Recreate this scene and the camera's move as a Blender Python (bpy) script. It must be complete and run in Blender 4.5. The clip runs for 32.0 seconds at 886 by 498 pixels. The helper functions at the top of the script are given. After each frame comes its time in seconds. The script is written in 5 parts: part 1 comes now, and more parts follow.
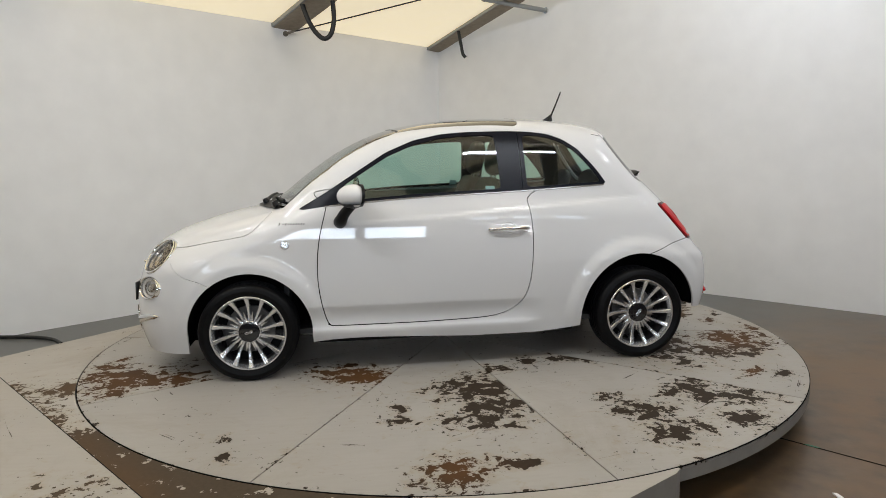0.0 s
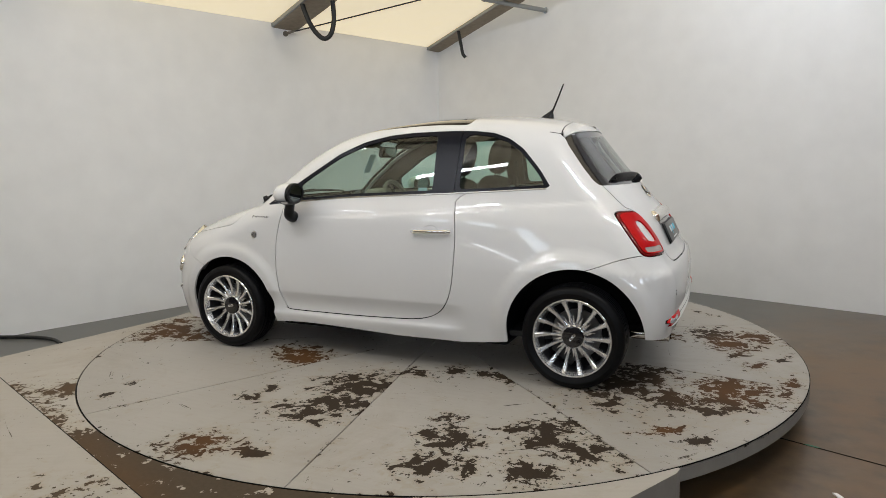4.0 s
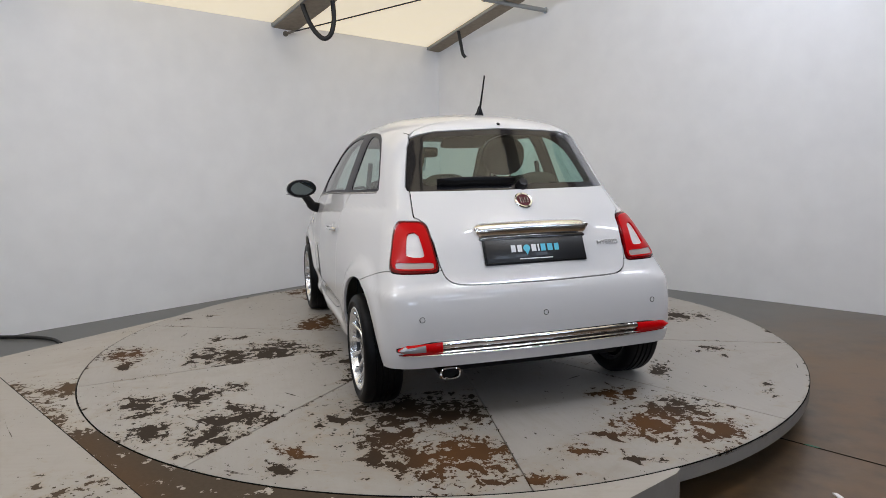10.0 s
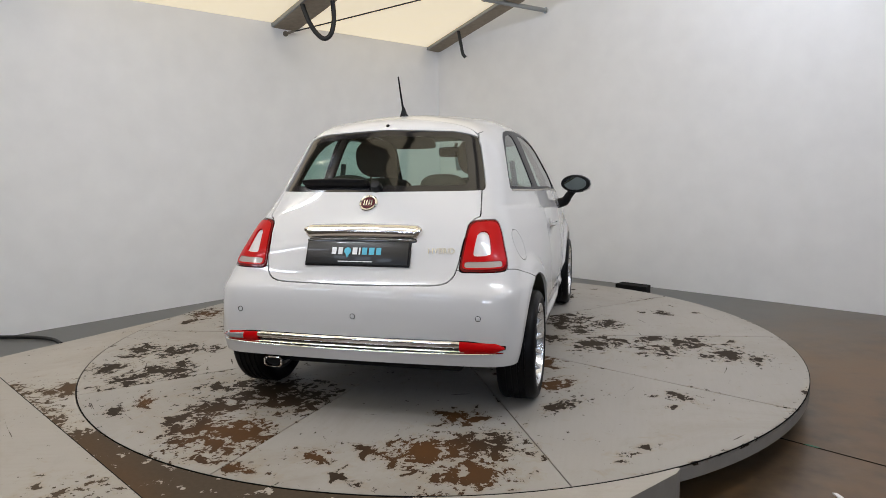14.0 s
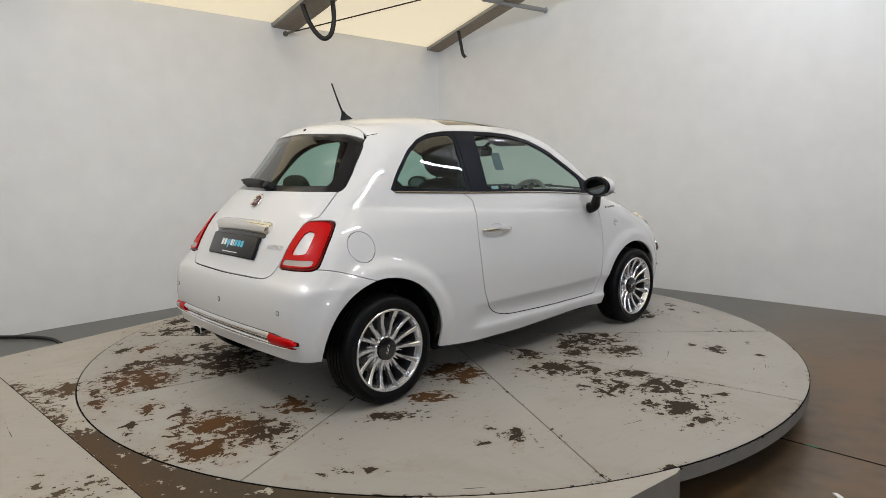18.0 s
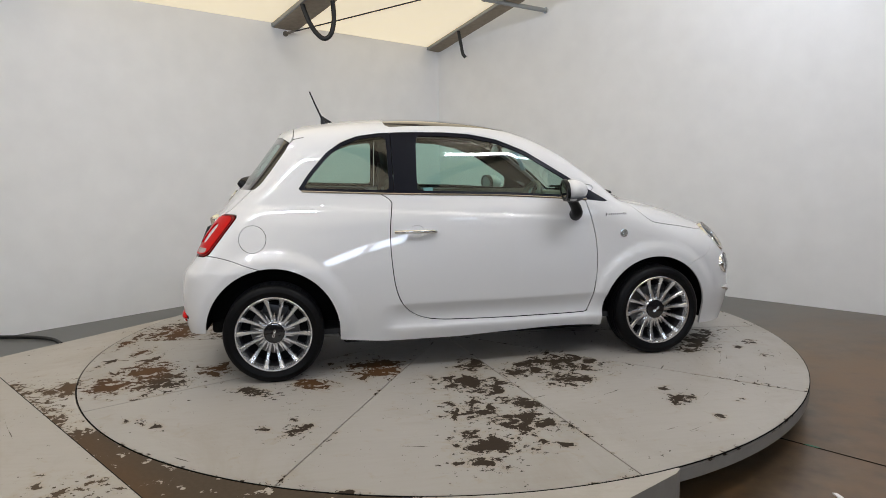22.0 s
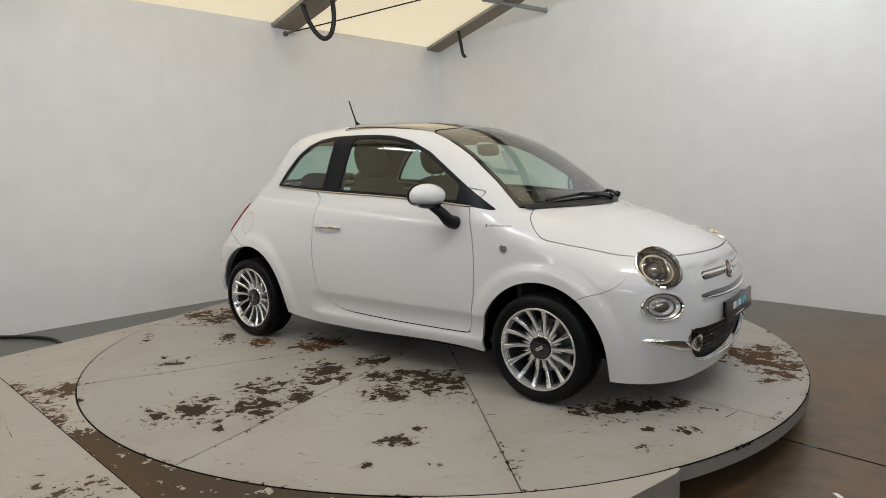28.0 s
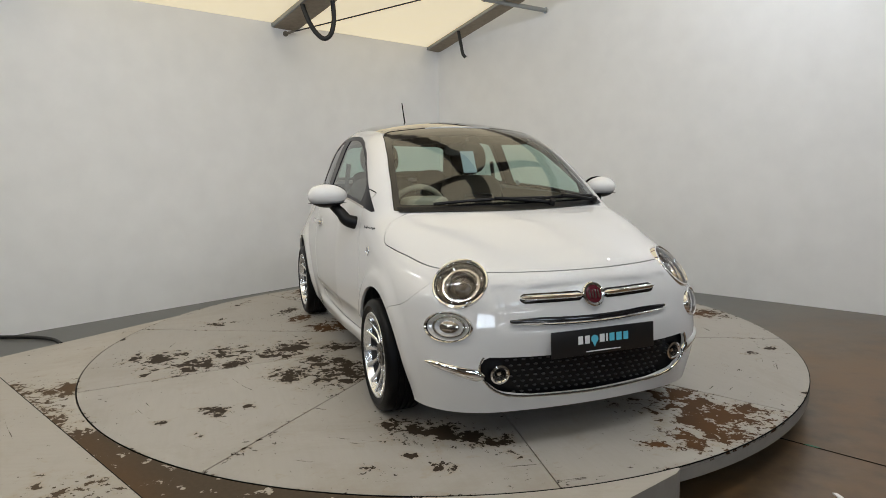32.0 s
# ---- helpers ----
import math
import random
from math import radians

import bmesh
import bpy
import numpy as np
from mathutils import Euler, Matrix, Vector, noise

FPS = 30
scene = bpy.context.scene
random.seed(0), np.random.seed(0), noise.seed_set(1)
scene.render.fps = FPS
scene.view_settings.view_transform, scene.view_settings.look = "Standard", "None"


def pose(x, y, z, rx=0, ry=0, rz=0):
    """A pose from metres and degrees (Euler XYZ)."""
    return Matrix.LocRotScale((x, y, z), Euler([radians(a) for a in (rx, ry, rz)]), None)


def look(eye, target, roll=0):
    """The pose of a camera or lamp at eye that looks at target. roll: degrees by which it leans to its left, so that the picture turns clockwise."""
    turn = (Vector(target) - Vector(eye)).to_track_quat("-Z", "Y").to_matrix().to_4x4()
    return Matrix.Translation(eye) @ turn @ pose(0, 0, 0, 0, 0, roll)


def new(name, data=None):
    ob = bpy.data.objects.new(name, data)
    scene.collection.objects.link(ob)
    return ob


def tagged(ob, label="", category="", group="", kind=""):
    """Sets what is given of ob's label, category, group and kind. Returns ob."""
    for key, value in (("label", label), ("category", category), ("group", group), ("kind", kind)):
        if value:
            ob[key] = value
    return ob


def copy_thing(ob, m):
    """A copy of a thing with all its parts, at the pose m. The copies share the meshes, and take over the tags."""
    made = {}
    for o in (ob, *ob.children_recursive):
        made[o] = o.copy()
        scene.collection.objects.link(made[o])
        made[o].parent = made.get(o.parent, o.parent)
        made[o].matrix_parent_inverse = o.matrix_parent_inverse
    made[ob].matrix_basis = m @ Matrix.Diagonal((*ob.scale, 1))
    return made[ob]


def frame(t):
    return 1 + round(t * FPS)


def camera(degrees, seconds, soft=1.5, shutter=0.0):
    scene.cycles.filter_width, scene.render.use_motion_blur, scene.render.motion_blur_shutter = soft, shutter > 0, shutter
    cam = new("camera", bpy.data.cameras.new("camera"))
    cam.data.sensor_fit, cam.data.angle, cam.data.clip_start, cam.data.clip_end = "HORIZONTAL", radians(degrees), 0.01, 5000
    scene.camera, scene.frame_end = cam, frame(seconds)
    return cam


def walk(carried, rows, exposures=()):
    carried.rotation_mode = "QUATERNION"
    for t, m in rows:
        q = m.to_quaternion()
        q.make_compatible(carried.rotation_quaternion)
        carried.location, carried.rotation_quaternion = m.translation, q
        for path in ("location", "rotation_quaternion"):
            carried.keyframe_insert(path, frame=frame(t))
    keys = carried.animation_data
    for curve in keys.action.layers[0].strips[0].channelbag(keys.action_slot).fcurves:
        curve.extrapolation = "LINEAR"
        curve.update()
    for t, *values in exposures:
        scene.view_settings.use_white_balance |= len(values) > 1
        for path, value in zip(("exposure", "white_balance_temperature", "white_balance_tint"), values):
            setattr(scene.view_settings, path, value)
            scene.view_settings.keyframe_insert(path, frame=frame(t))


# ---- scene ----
cam = camera(68.24, 32.0, soft=0.6)
EYE = (0.0, -4.502, 1.201)
AIM = look(EYE, (EYE[0] + 0.002677, EYE[1] + 0.991301, EYE[2] - 0.131590), -0.995)
walk(cam, [(0, AIM), (32.0, AIM)], exposures=[
    (0, 0.08, 6480, 13), (6, 0.00, 6500, 13), (8, 0.00, 6310, 14.5), (10, 0.03, 6080, 17), (13, 0.07, 6130, 17), (15, 0.07, 6380, 14.5), (17, 0.06, 6450, 13.5), (18.5, 0.06, 6350, 14.5),
    (21, 0.10, 6260, 15.5), (24, 0.08, 6430, 13.5), (27, 0.03, 6450, 13), (32, 0.00, 6490, 12)])

FLOOR = -0.20          # concrete floor; the turntable's top is z = 0
DISC_R = 2.267
SECONDS = 32


def heading(t):
    """Degrees of the car's nose about the turntable's axis."""
    return -172.06 - 8.0593 * t


# ---- world and lights ----
world = bpy.data.worlds.new("hall_daylight")
scene.world = world
world.use_nodes = True
_wn = world.node_tree.nodes
_sky = _wn.new("ShaderNodeTexSky")
_sky.sky_type, _sky.sun_disc = "NISHITA", False
_sky.sun_elevation, _sky.sun_rotation = radians(50), radians(140)
world.node_tree.links.new(_sky.outputs[0], _wn["Background"].inputs[0])
_wn["Background"].inputs[1].default_value = 0.10


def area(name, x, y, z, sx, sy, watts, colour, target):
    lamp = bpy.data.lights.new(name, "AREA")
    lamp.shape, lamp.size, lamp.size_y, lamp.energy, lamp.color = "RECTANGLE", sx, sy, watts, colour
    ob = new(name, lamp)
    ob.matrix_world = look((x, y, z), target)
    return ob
# ---- lamps of the hall: short fluorescent tubes under the roof, daylight through the sheet and the bay's windows, and added fill ----
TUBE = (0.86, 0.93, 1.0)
# tubes are out of view; the outer ones are added to brighten the walls
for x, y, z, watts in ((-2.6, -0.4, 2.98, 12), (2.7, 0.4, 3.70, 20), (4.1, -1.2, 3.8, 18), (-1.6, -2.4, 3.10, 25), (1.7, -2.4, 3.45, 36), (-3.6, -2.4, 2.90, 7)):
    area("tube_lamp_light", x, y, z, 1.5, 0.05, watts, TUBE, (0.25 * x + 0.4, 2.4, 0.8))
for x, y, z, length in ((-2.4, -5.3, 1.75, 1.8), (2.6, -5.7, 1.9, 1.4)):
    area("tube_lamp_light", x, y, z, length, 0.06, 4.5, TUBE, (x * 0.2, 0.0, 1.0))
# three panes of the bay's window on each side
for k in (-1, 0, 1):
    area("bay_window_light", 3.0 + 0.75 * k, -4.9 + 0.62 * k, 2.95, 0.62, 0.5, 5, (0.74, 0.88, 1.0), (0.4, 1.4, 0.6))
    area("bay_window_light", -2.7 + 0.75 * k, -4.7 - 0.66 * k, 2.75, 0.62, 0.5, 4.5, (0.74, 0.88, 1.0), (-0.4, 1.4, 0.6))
for k in (-1, 0, 1):          # three unseen lights, added behind the camera to brighten the car's side
    area("front_fill_light", 0.3 + 0.85 * k, -7.2, 1.9, 0.72, 0.42, 12, (0.74, 0.87, 1.0), (0.0, 0.0, 0.9))
# ---- materials ----
def material(name, colour, rough=0.5, metal=0.0, coat=0.0, grain=0.0, grain_scale=40.0, bump=0.0, bump_scale=60.0, emit=0.0, spec=0.5):
    """A principled surface, its colour varied at two scales, with fine relief."""
    m = bpy.data.materials.new(name)
    m.use_nodes = True
    n, l = m.node_tree.nodes, m.node_tree.links
    b = n["Principled BSDF"]
    b.inputs["Base Color"].default_value = (*colour, 1)
    b.inputs["Roughness"].default_value, b.inputs["Metallic"].default_value = rough, metal
    b.inputs["Coat Weight"].default_value, b.inputs["Coat Roughness"].default_value = coat, 0.03
    b.inputs["Specular IOR Level"].default_value = spec
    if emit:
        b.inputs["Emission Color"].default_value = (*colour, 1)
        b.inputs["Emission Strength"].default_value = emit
    if grain or bump:
        co = n.new("ShaderNodeTexCoord")
    if grain:
        fine, broad = n.new("ShaderNodeTexNoise"), n.new("ShaderNodeTexNoise")
        fine.inputs["Scale"].default_value, broad.inputs["Scale"].default_value = grain_scale, grain_scale / 14
        fine.inputs["Detail"].default_value = 6
        mix = n.new("ShaderNodeMath")
        mix.operation = "ADD"
        ramp = n.new("ShaderNodeMapRange")
        ramp.inputs[1].default_value, ramp.inputs[2].default_value = 0.6, 1.4
        ramp.inputs[3].default_value, ramp.inputs[4].default_value = 1 - grain, 1 + grain
        scale = n.new("ShaderNodeVectorMath")
        scale.operation = "SCALE"
        scale.inputs[0].default_value = colour
        for tex in (fine, broad):
            l.new(co.outputs["Object"], tex.inputs["Vector"])
        l.new(fine.outputs["Fac"], mix.inputs[0])
        l.new(broad.outputs["Fac"], mix.inputs[1])
        l.new(mix.outputs[0], ramp.inputs[0])
        l.new(ramp.outputs[0], scale.inputs["Scale"])
        l.new(scale.outputs[0], b.inputs["Base Color"])
    if bump:
        tex, bp = n.new("ShaderNodeTexNoise"), n.new("ShaderNodeBump")
        tex.inputs["Scale"].default_value, tex.inputs["Detail"].default_value = bump_scale, 4
        bp.inputs["Strength"].default_value, bp.inputs["Distance"].default_value = bump, 0.004
        l.new(co.outputs["Object"], tex.inputs["Vector"])
        l.new(tex.outputs["Fac"], bp.inputs["Height"])
        l.new(bp.outputs[0], b.inputs["Normal"])
    return m


def glass(name, tint, rough=0.0, base=0.06):
    """A thin pane: light passes, tinted, and mirrors at grazing angles."""
    m = bpy.data.materials.new(name)
    m.use_nodes = True
    n, l = m.node_tree.nodes, m.node_tree.links
    out = n["Material Output"]
    n.remove(n["Principled BSDF"])
    clear, shine, mix, edge = n.new("ShaderNodeBsdfTransparent"), n.new("ShaderNodeBsdfGlossy"), n.new("ShaderNodeMixShader"), n.new("ShaderNodeLayerWeight")
    power, gain = n.new("ShaderNodeMath"), n.new("ShaderNodeMath")
    edge.inputs["Blend"].default_value = 0.5
    power.operation, power.inputs[1].default_value = "POWER", 4.0
    gain.operation, gain.inputs[1].default_value, gain.inputs[2].default_value = "MULTIPLY_ADD", 1.0 - base, base
    l.new(edge.outputs["Facing"], power.inputs[0])
    l.new(power.outputs[0], gain.inputs[0])
    clear.inputs[0].default_value = (*tint, 1)
    shine.inputs["Roughness"].default_value = rough
    l.new(gain.outputs[0], mix.inputs[0])
    l.new(clear.outputs[0], mix.inputs[1])
    l.new(shine.outputs[0], mix.inputs[2])
    l.new(mix.outputs[0], out.inputs["Surface"])
    return m


M = {}
M["paint"] = material("white_car_paint", (0.708, 0.698, 0.690), 0.5, coat=1.0, spec=0.2)
M["paint"].node_tree.nodes["Principled BSDF"].inputs["Coat IOR"].default_value = 1.58
M["black"] = material("black_plastic", (0.006, 0.006, 0.007), 0.42, spec=0.25, grain=0.15, bump=0.1, bump_scale=300)
M["gloss"] = material("gloss_black", (0.008, 0.008, 0.01), 0.12, coat=0.6)
M["pillar"] = material("satin_black_pillar_film", (0.005, 0.006, 0.011), 0.30, spec=0.13)
M["seam"] = material("dark_panel_gap", (0.006, 0.006, 0.006), 0.9, spec=0.1)
M["rubber"] = material("tyre_rubber", (0.0045, 0.0045, 0.005), 0.42, grain=0.2, grain_scale=60, bump=0.15, bump_scale=120, spec=0.13)
M["alloy"] = material("silver_alloy", (0.80, 0.805, 0.815), 0.24, metal=0.92)
M["alloy_dark"] = material("shade_dark_alloy", (0.06, 0.06, 0.062), 0.4, metal=0.6)
M["disc"] = material("brake_disc_steel", (0.20, 0.195, 0.19), 0.4, metal=0.9, grain=0.2)
M["chrome"] = material("chrome", (0.82, 0.82, 0.82), 0.06, metal=1.0)
M["trim"] = material("bright_belt_trim", (0.55, 0.52, 0.48), 0.25, metal=1.0)
M["red"] = material("red_lens", (0.52, 0.002, 0.003), 0.3, coat=0.25, spec=0.05)
M["red_deep"] = material("deep_red_lens_edge", (0.15, 0.001, 0.002), 0.12, spec=0.3)
M["lens_white"] = material("pale_lens_centre", (0.42, 0.36, 0.33), 0.25, coat=0.6)
M["lens_pale"] = material("clear_ribbed_lens", (0.40, 0.40, 0.42), 0.12, metal=0.5, coat=1.0)
M["lens_clear"] = glass("clear_lens", (0.96, 0.96, 0.96))
M["window"] = glass("green_tinted_glass", (0.68, 0.88, 0.82), base=0.07)
M["privacy"] = glass("rear_glass", (0.66, 0.85, 0.79), base=0.10)
M["screen"] = glass("windscreen_glass", (0.84, 0.92, 0.88), base=0.15)
M["roof_glass"] = material("dark_roof_glass", (0.02, 0.018, 0.015), 0.05, coat=1.0)
M["liner"] = material("brown_grey_headliner", (0.060, 0.047, 0.035), 0.9, grain=0.08, grain_scale=80)
M["seat"] = material("brown_seat_fabric", (0.050, 0.035, 0.026), 0.85, grain=0.2, grain_scale=90, bump=0.25, bump_scale=200)
M["ivory"] = material("ivory_trim", (0.36, 0.32, 0.26), 0.5, grain=0.06)
M["dash"] = material("dark_dashboard", (0.03, 0.03, 0.03), 0.6, grain=0.1)
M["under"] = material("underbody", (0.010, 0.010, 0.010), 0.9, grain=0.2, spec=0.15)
M["mirror"] = material("mirror_glass", (0.17, 0.20, 0.20), 0.02, metal=1.0)
M["plate"] = material("black_plate", (0.012, 0.012, 0.013), 0.35, coat=0.3)
M["white_ink"] = material("white_print", (0.85, 0.85, 0.85), 0.5)
M["blue_ink"] = material("light_blue_print", (0.12, 0.55, 0.72), 0.5)
M["maroon"] = material("maroon_enamel", (0.09, 0.006, 0.012), 0.3, coat=0.15, spec=0.25)
M["wall"] = material("white_wall_board", (0.86, 0.855, 0.845), 0.6, grain=0.05, grain_scale=4, bump=0.05, bump_scale=25)
M["steel"] = material("rusty_beam_steel", (0.23, 0.20, 0.16), 0.7, grain=0.35, grain_scale=20)
M["beam_pale"] = material("weathered_timber_beam", (0.30, 0.25, 0.19), 0.8, grain=0.25, grain_scale=18)
M["galvanised"] = material("galvanised_tube", (0.30, 0.31, 0.31), 0.45, metal=0.7, grain=0.15)
M["cable"] = material("black_cable", (0.012, 0.012, 0.012), 0.5)
M["floor"] = material("sealed_brown_concrete", (0.110, 0.073, 0.043), 0.33, spec=0.35, grain=0.6, grain_scale=9, bump=0.05, bump_scale=40)


def dust_towards_walls(m):
    """Grey dust lies over the brown sealer at the hall's far side."""
    n, l = m.node_tree.nodes, m.node_tree.links
    b = n["Principled BSDF"]
    co, sep, ramp, mix, tex, add = (n.new("ShaderNode" + k) for k in ("TexCoord", "SeparateXYZ", "MapRange", "Mix", "TexNoise", "Math"))
    tex.inputs["Scale"].default_value = 1.3
    tex.inputs["Detail"].default_value = 6
    old = b.inputs["Base Color"].links[0].from_socket
    l.new(co.outputs["Object"], sep.inputs[0])
    l.new(co.outputs["Object"], tex.inputs["Vector"])
    add.operation = "MULTIPLY_ADD"
    add.inputs[1].default_value = 3.0
    l.new(tex.outputs["Fac"], add.inputs[0])
    flat, way = n.new("ShaderNodeMath"), n.new("ShaderNodeMath")
    flat.operation, way.operation, way.inputs[1].default_value = "MINIMUM", "MULTIPLY_ADD", -0.45
    flat.inputs[1].default_value = 0.0
    l.new(sep.outputs["X"], flat.inputs[0])
    l.new(flat.outputs[0], way.inputs[0])
    l.new(sep.outputs["Y"], way.inputs[2])
    l.new(way.outputs[0], add.inputs[2])
    ramp.inputs[1].default_value, ramp.inputs[2].default_value = 1.5, 3.6
    l.new(add.outputs[0], ramp.inputs[0])
    mix.data_type = "RGBA"
    mix.inputs[7].default_value = (0.122, 0.122, 0.115, 1)
    l.new(ramp.outputs[0], mix.inputs[0])
    l.new(old, mix.inputs[6])
    l.new(mix.outputs[2], b.inputs["Base Color"])


def rusty_stains(m):
    """Warm brown stains over part of the floor."""
    n, l = m.node_tree.nodes, m.node_tree.links
    b = n["Principled BSDF"]
    co, tex, ramp, mix = (n.new("ShaderNode" + k) for k in ("TexCoord", "TexNoise", "MapRange", "Mix"))
    tex.inputs["Scale"].default_value, tex.inputs["Detail"].default_value, tex.inputs["Roughness"].default_value = 1.1, 7, 0.65
    old = b.inputs["Base Color"].links[0].from_socket
    l.new(co.outputs["Object"], tex.inputs["Vector"])
    ramp.inputs[1].default_value, ramp.inputs[2].default_value = 0.46, 0.60
    l.new(tex.outputs["Fac"], ramp.inputs[0])
    mix.data_type = "RGBA"
    mix.inputs[7].default_value = (0.158, 0.088, 0.037, 1)
    l.new(ramp.outputs[0], mix.inputs[0])
    l.new(old, mix.inputs[6])
    l.new(mix.outputs[2], b.inputs["Base Color"])


rusty_stains(M["floor"])
dust_towards_walls(M["floor"])
# the sheet glows by itself, in place of daylight coming through it
M["ceil"] = material("glowing_cream_roof_sheet", (0.84, 0.745, 0.53), 0.8, grain=0.06, grain_scale=5, emit=0.66)
M["back_wall"] = material("dim_unseen_hall", (0.12, 0.105, 0.09), 0.8, grain=0.2, grain_scale=3)
# ---- mesh helpers ----
def bm_object(name, bm, mat, parent=None, label="", smooth=True):
    me = bpy.data.meshes.new(name)
    bm.to_mesh(me)
    bm.free()
    for m in (mat if isinstance(mat, (list, tuple)) else [mat]):
        me.materials.append(m)
    if smooth:
        me.shade_smooth()
        me.set_sharp_from_angle(angle=radians(38))
    ob = new(name, me)
    if parent is not None:
        ob.parent = parent
    if label:
        ob["label"] = label
    return ob


def part(name, bm, mat, parent, label="", smooth=True):
    return bm_object(name, bm, mat, parent, label, smooth)


def empty(name, m=None):
    ob = new(name)
    ob.empty_display_size = 0.1
    if m is not None:
        ob.matrix_world = m
    return ob


def box(sx, sy, sz, m=None, bevel=0.0, bm=None):
    bm = bm or bmesh.new()
    g = bmesh.ops.create_cube(bm, size=1.0, matrix=(m or Matrix()) @ Matrix.Diagonal((sx, sy, sz, 1)))
    if bevel:
        edges = list({e for v in g["verts"] for e in v.link_edges})
        bmesh.ops.bevel(bm, geom=edges, offset=bevel, segments=2, affect="EDGES", profile=0.5)
    return bm


def tube(points, radius, bm=None, sides=8, taper=None, caps=True):
    """A round bar along the points."""
    bm = bm or bmesh.new()
    pts = [Vector(p) for p in points]
    rings = []
    up = Vector((0.13, 0.31, 0.94))
    for i, p in enumerate(pts):
        d = (pts[min(i + 1, len(pts) - 1)] - pts[max(i - 1, 0)]).normalized()
        a = d.cross(up)
        if a.length < 1e-3:
            a = d.cross(Vector((1, 0, 0)))
        a.normalize()
        b = d.cross(a)
        r = radius * (taper[i] if taper else 1)
        rings.append([bm.verts.new(p + r * (math.cos(k) * a + math.sin(k) * b)) for k in (2 * math.pi * j / sides for j in range(sides))])
    for r0, r1 in zip(rings, rings[1:]):
        for j in range(sides):
            bm.faces.new((r0[j], r0[(j + 1) % sides], r1[(j + 1) % sides], r1[j]))
    if caps:
        bm.faces.new(rings[0][::-1])
        bm.faces.new(rings[-1])
    bmesh.ops.recalc_face_normals(bm, faces=bm.faces)
    return bm


def lathe(profile, n=48, m=None, bm=None, closed=False):
    """Spin (radius, height) pairs about the local z axis; m places it."""
    bm = bm or bmesh.new()
    m = m or Matrix()
    rings = []
    for r, h in profile:
        if r < 1e-6:
            rings.append([bm.verts.new(m @ Vector((0, 0, h)))])
        else:
            rings.append([bm.verts.new(m @ Vector((r * math.cos(2 * math.pi * j / n), r * math.sin(2 * math.pi * j / n), h))) for j in range(n)])
    pairs = list(zip(rings, rings[1:])) + ([(rings[-1], rings[0])] if closed else [])
    for a, b in pairs:
        for j in range(n):
            k = (j + 1) % n
            q = [a[j % len(a)], a[k % len(a)], b[k % len(b)], b[j % len(b)]]
            q = list(dict.fromkeys(q))
            if len(q) > 2:
                bm.faces.new(q)
    bmesh.ops.recalc_face_normals(bm, faces=bm.faces)
    return bm


def prism(outline, z0, z1, bm=None, m=None):
    """A closed outline of (x, y) pairs extruded from z0 to z1."""
    bm = bm or bmesh.new()
    m = m or Matrix()
    lo = [bm.verts.new(m @ Vector((x, y, z0))) for x, y in outline]
    hi = [bm.verts.new(m @ Vector((x, y, z1))) for x, y in outline]
    n = len(lo)
    fs = [bm.faces.new(lo[::-1]), bm.faces.new(hi)]
    fs += [bm.faces.new((lo[i], lo[(i + 1) % n], hi[(i + 1) % n], hi[i])) for i in range(n)]
    bmesh.ops.recalc_face_normals(bm, faces=bm.faces)
    return bm


def spline(points, n=12, closed=False):
    """Points of a smooth curve through the given ones."""
    P = [Vector(p) for p in points]
    k = len(P)
    out = []
    for i in range(k if closed else k - 1):
        if closed:
            p0, p1, p2, p3 = P[i - 1], P[i], P[(i + 1) % k], P[(i + 2) % k]
        else:
            p0, p1, p2, p3 = P[max(i - 1, 0)], P[i], P[i + 1], P[min(i + 2, k - 1)]
        for j in range(n):
            t = j / n
            out.append(0.5 * (2 * p1 + (p2 - p0) * t + (2 * p0 - 5 * p1 + 4 * p2 - p3) * t * t + (3 * p1 - p0 - 3 * p2 + p3) * t ** 3))
    if not closed:
        out.append(P[-1])
    return out


def curve_between(xs, ys):
    """A smooth function through the pairs, flat beyond the ends."""
    xs, ys = np.array(xs, float), np.array(ys, float)
    fine = np.linspace(xs[0], xs[-1], 600)
    h = np.diff(xs)
    d = np.diff(ys) / h
    s = np.concatenate([[d[0]], (d[:-1] * h[1:] + d[1:] * h[:-1]) / (h[:-1] + h[1:]), [d[-1]]])
    i = np.clip(np.searchsorted(xs, fine) - 1, 0, len(h) - 1)
    t = (fine - xs[i]) / h[i]
    v = (2 * t**3 - 3 * t**2 + 1) * ys[i] + (t**3 - 2 * t**2 + t) * h[i] * s[i] + (3 * t**2 - 2 * t**3) * ys[i + 1] + (t**3 - t**2) * h[i] * s[i + 1]
    return lambda x: np.interp(x, fine, v)
# ---- the hall ----
CORNER = Vector((0.005, 4.70))
LEFT_DIR = Vector((-1, -1.024)).normalized()
RIGHT_DIR = Vector((1, -0.931)).normalized()
WALL_TOP = 2.736


def wall(name, start, way, length, top, label, mat="wall"):
    """A board wall, 8 cm thick, whose room face runs from start along way."""
    side = Vector((-way.y, way.x))
    if side.dot(-start) > 0:
        side = -side
    a, b = start, start + way * length
    bm = prism([a, b, b + side * 0.08, a + side * 0.08], FLOOR, top)
    return tagged(bm_object(name, bm, M[mat], smooth=False), label, kind="structure")


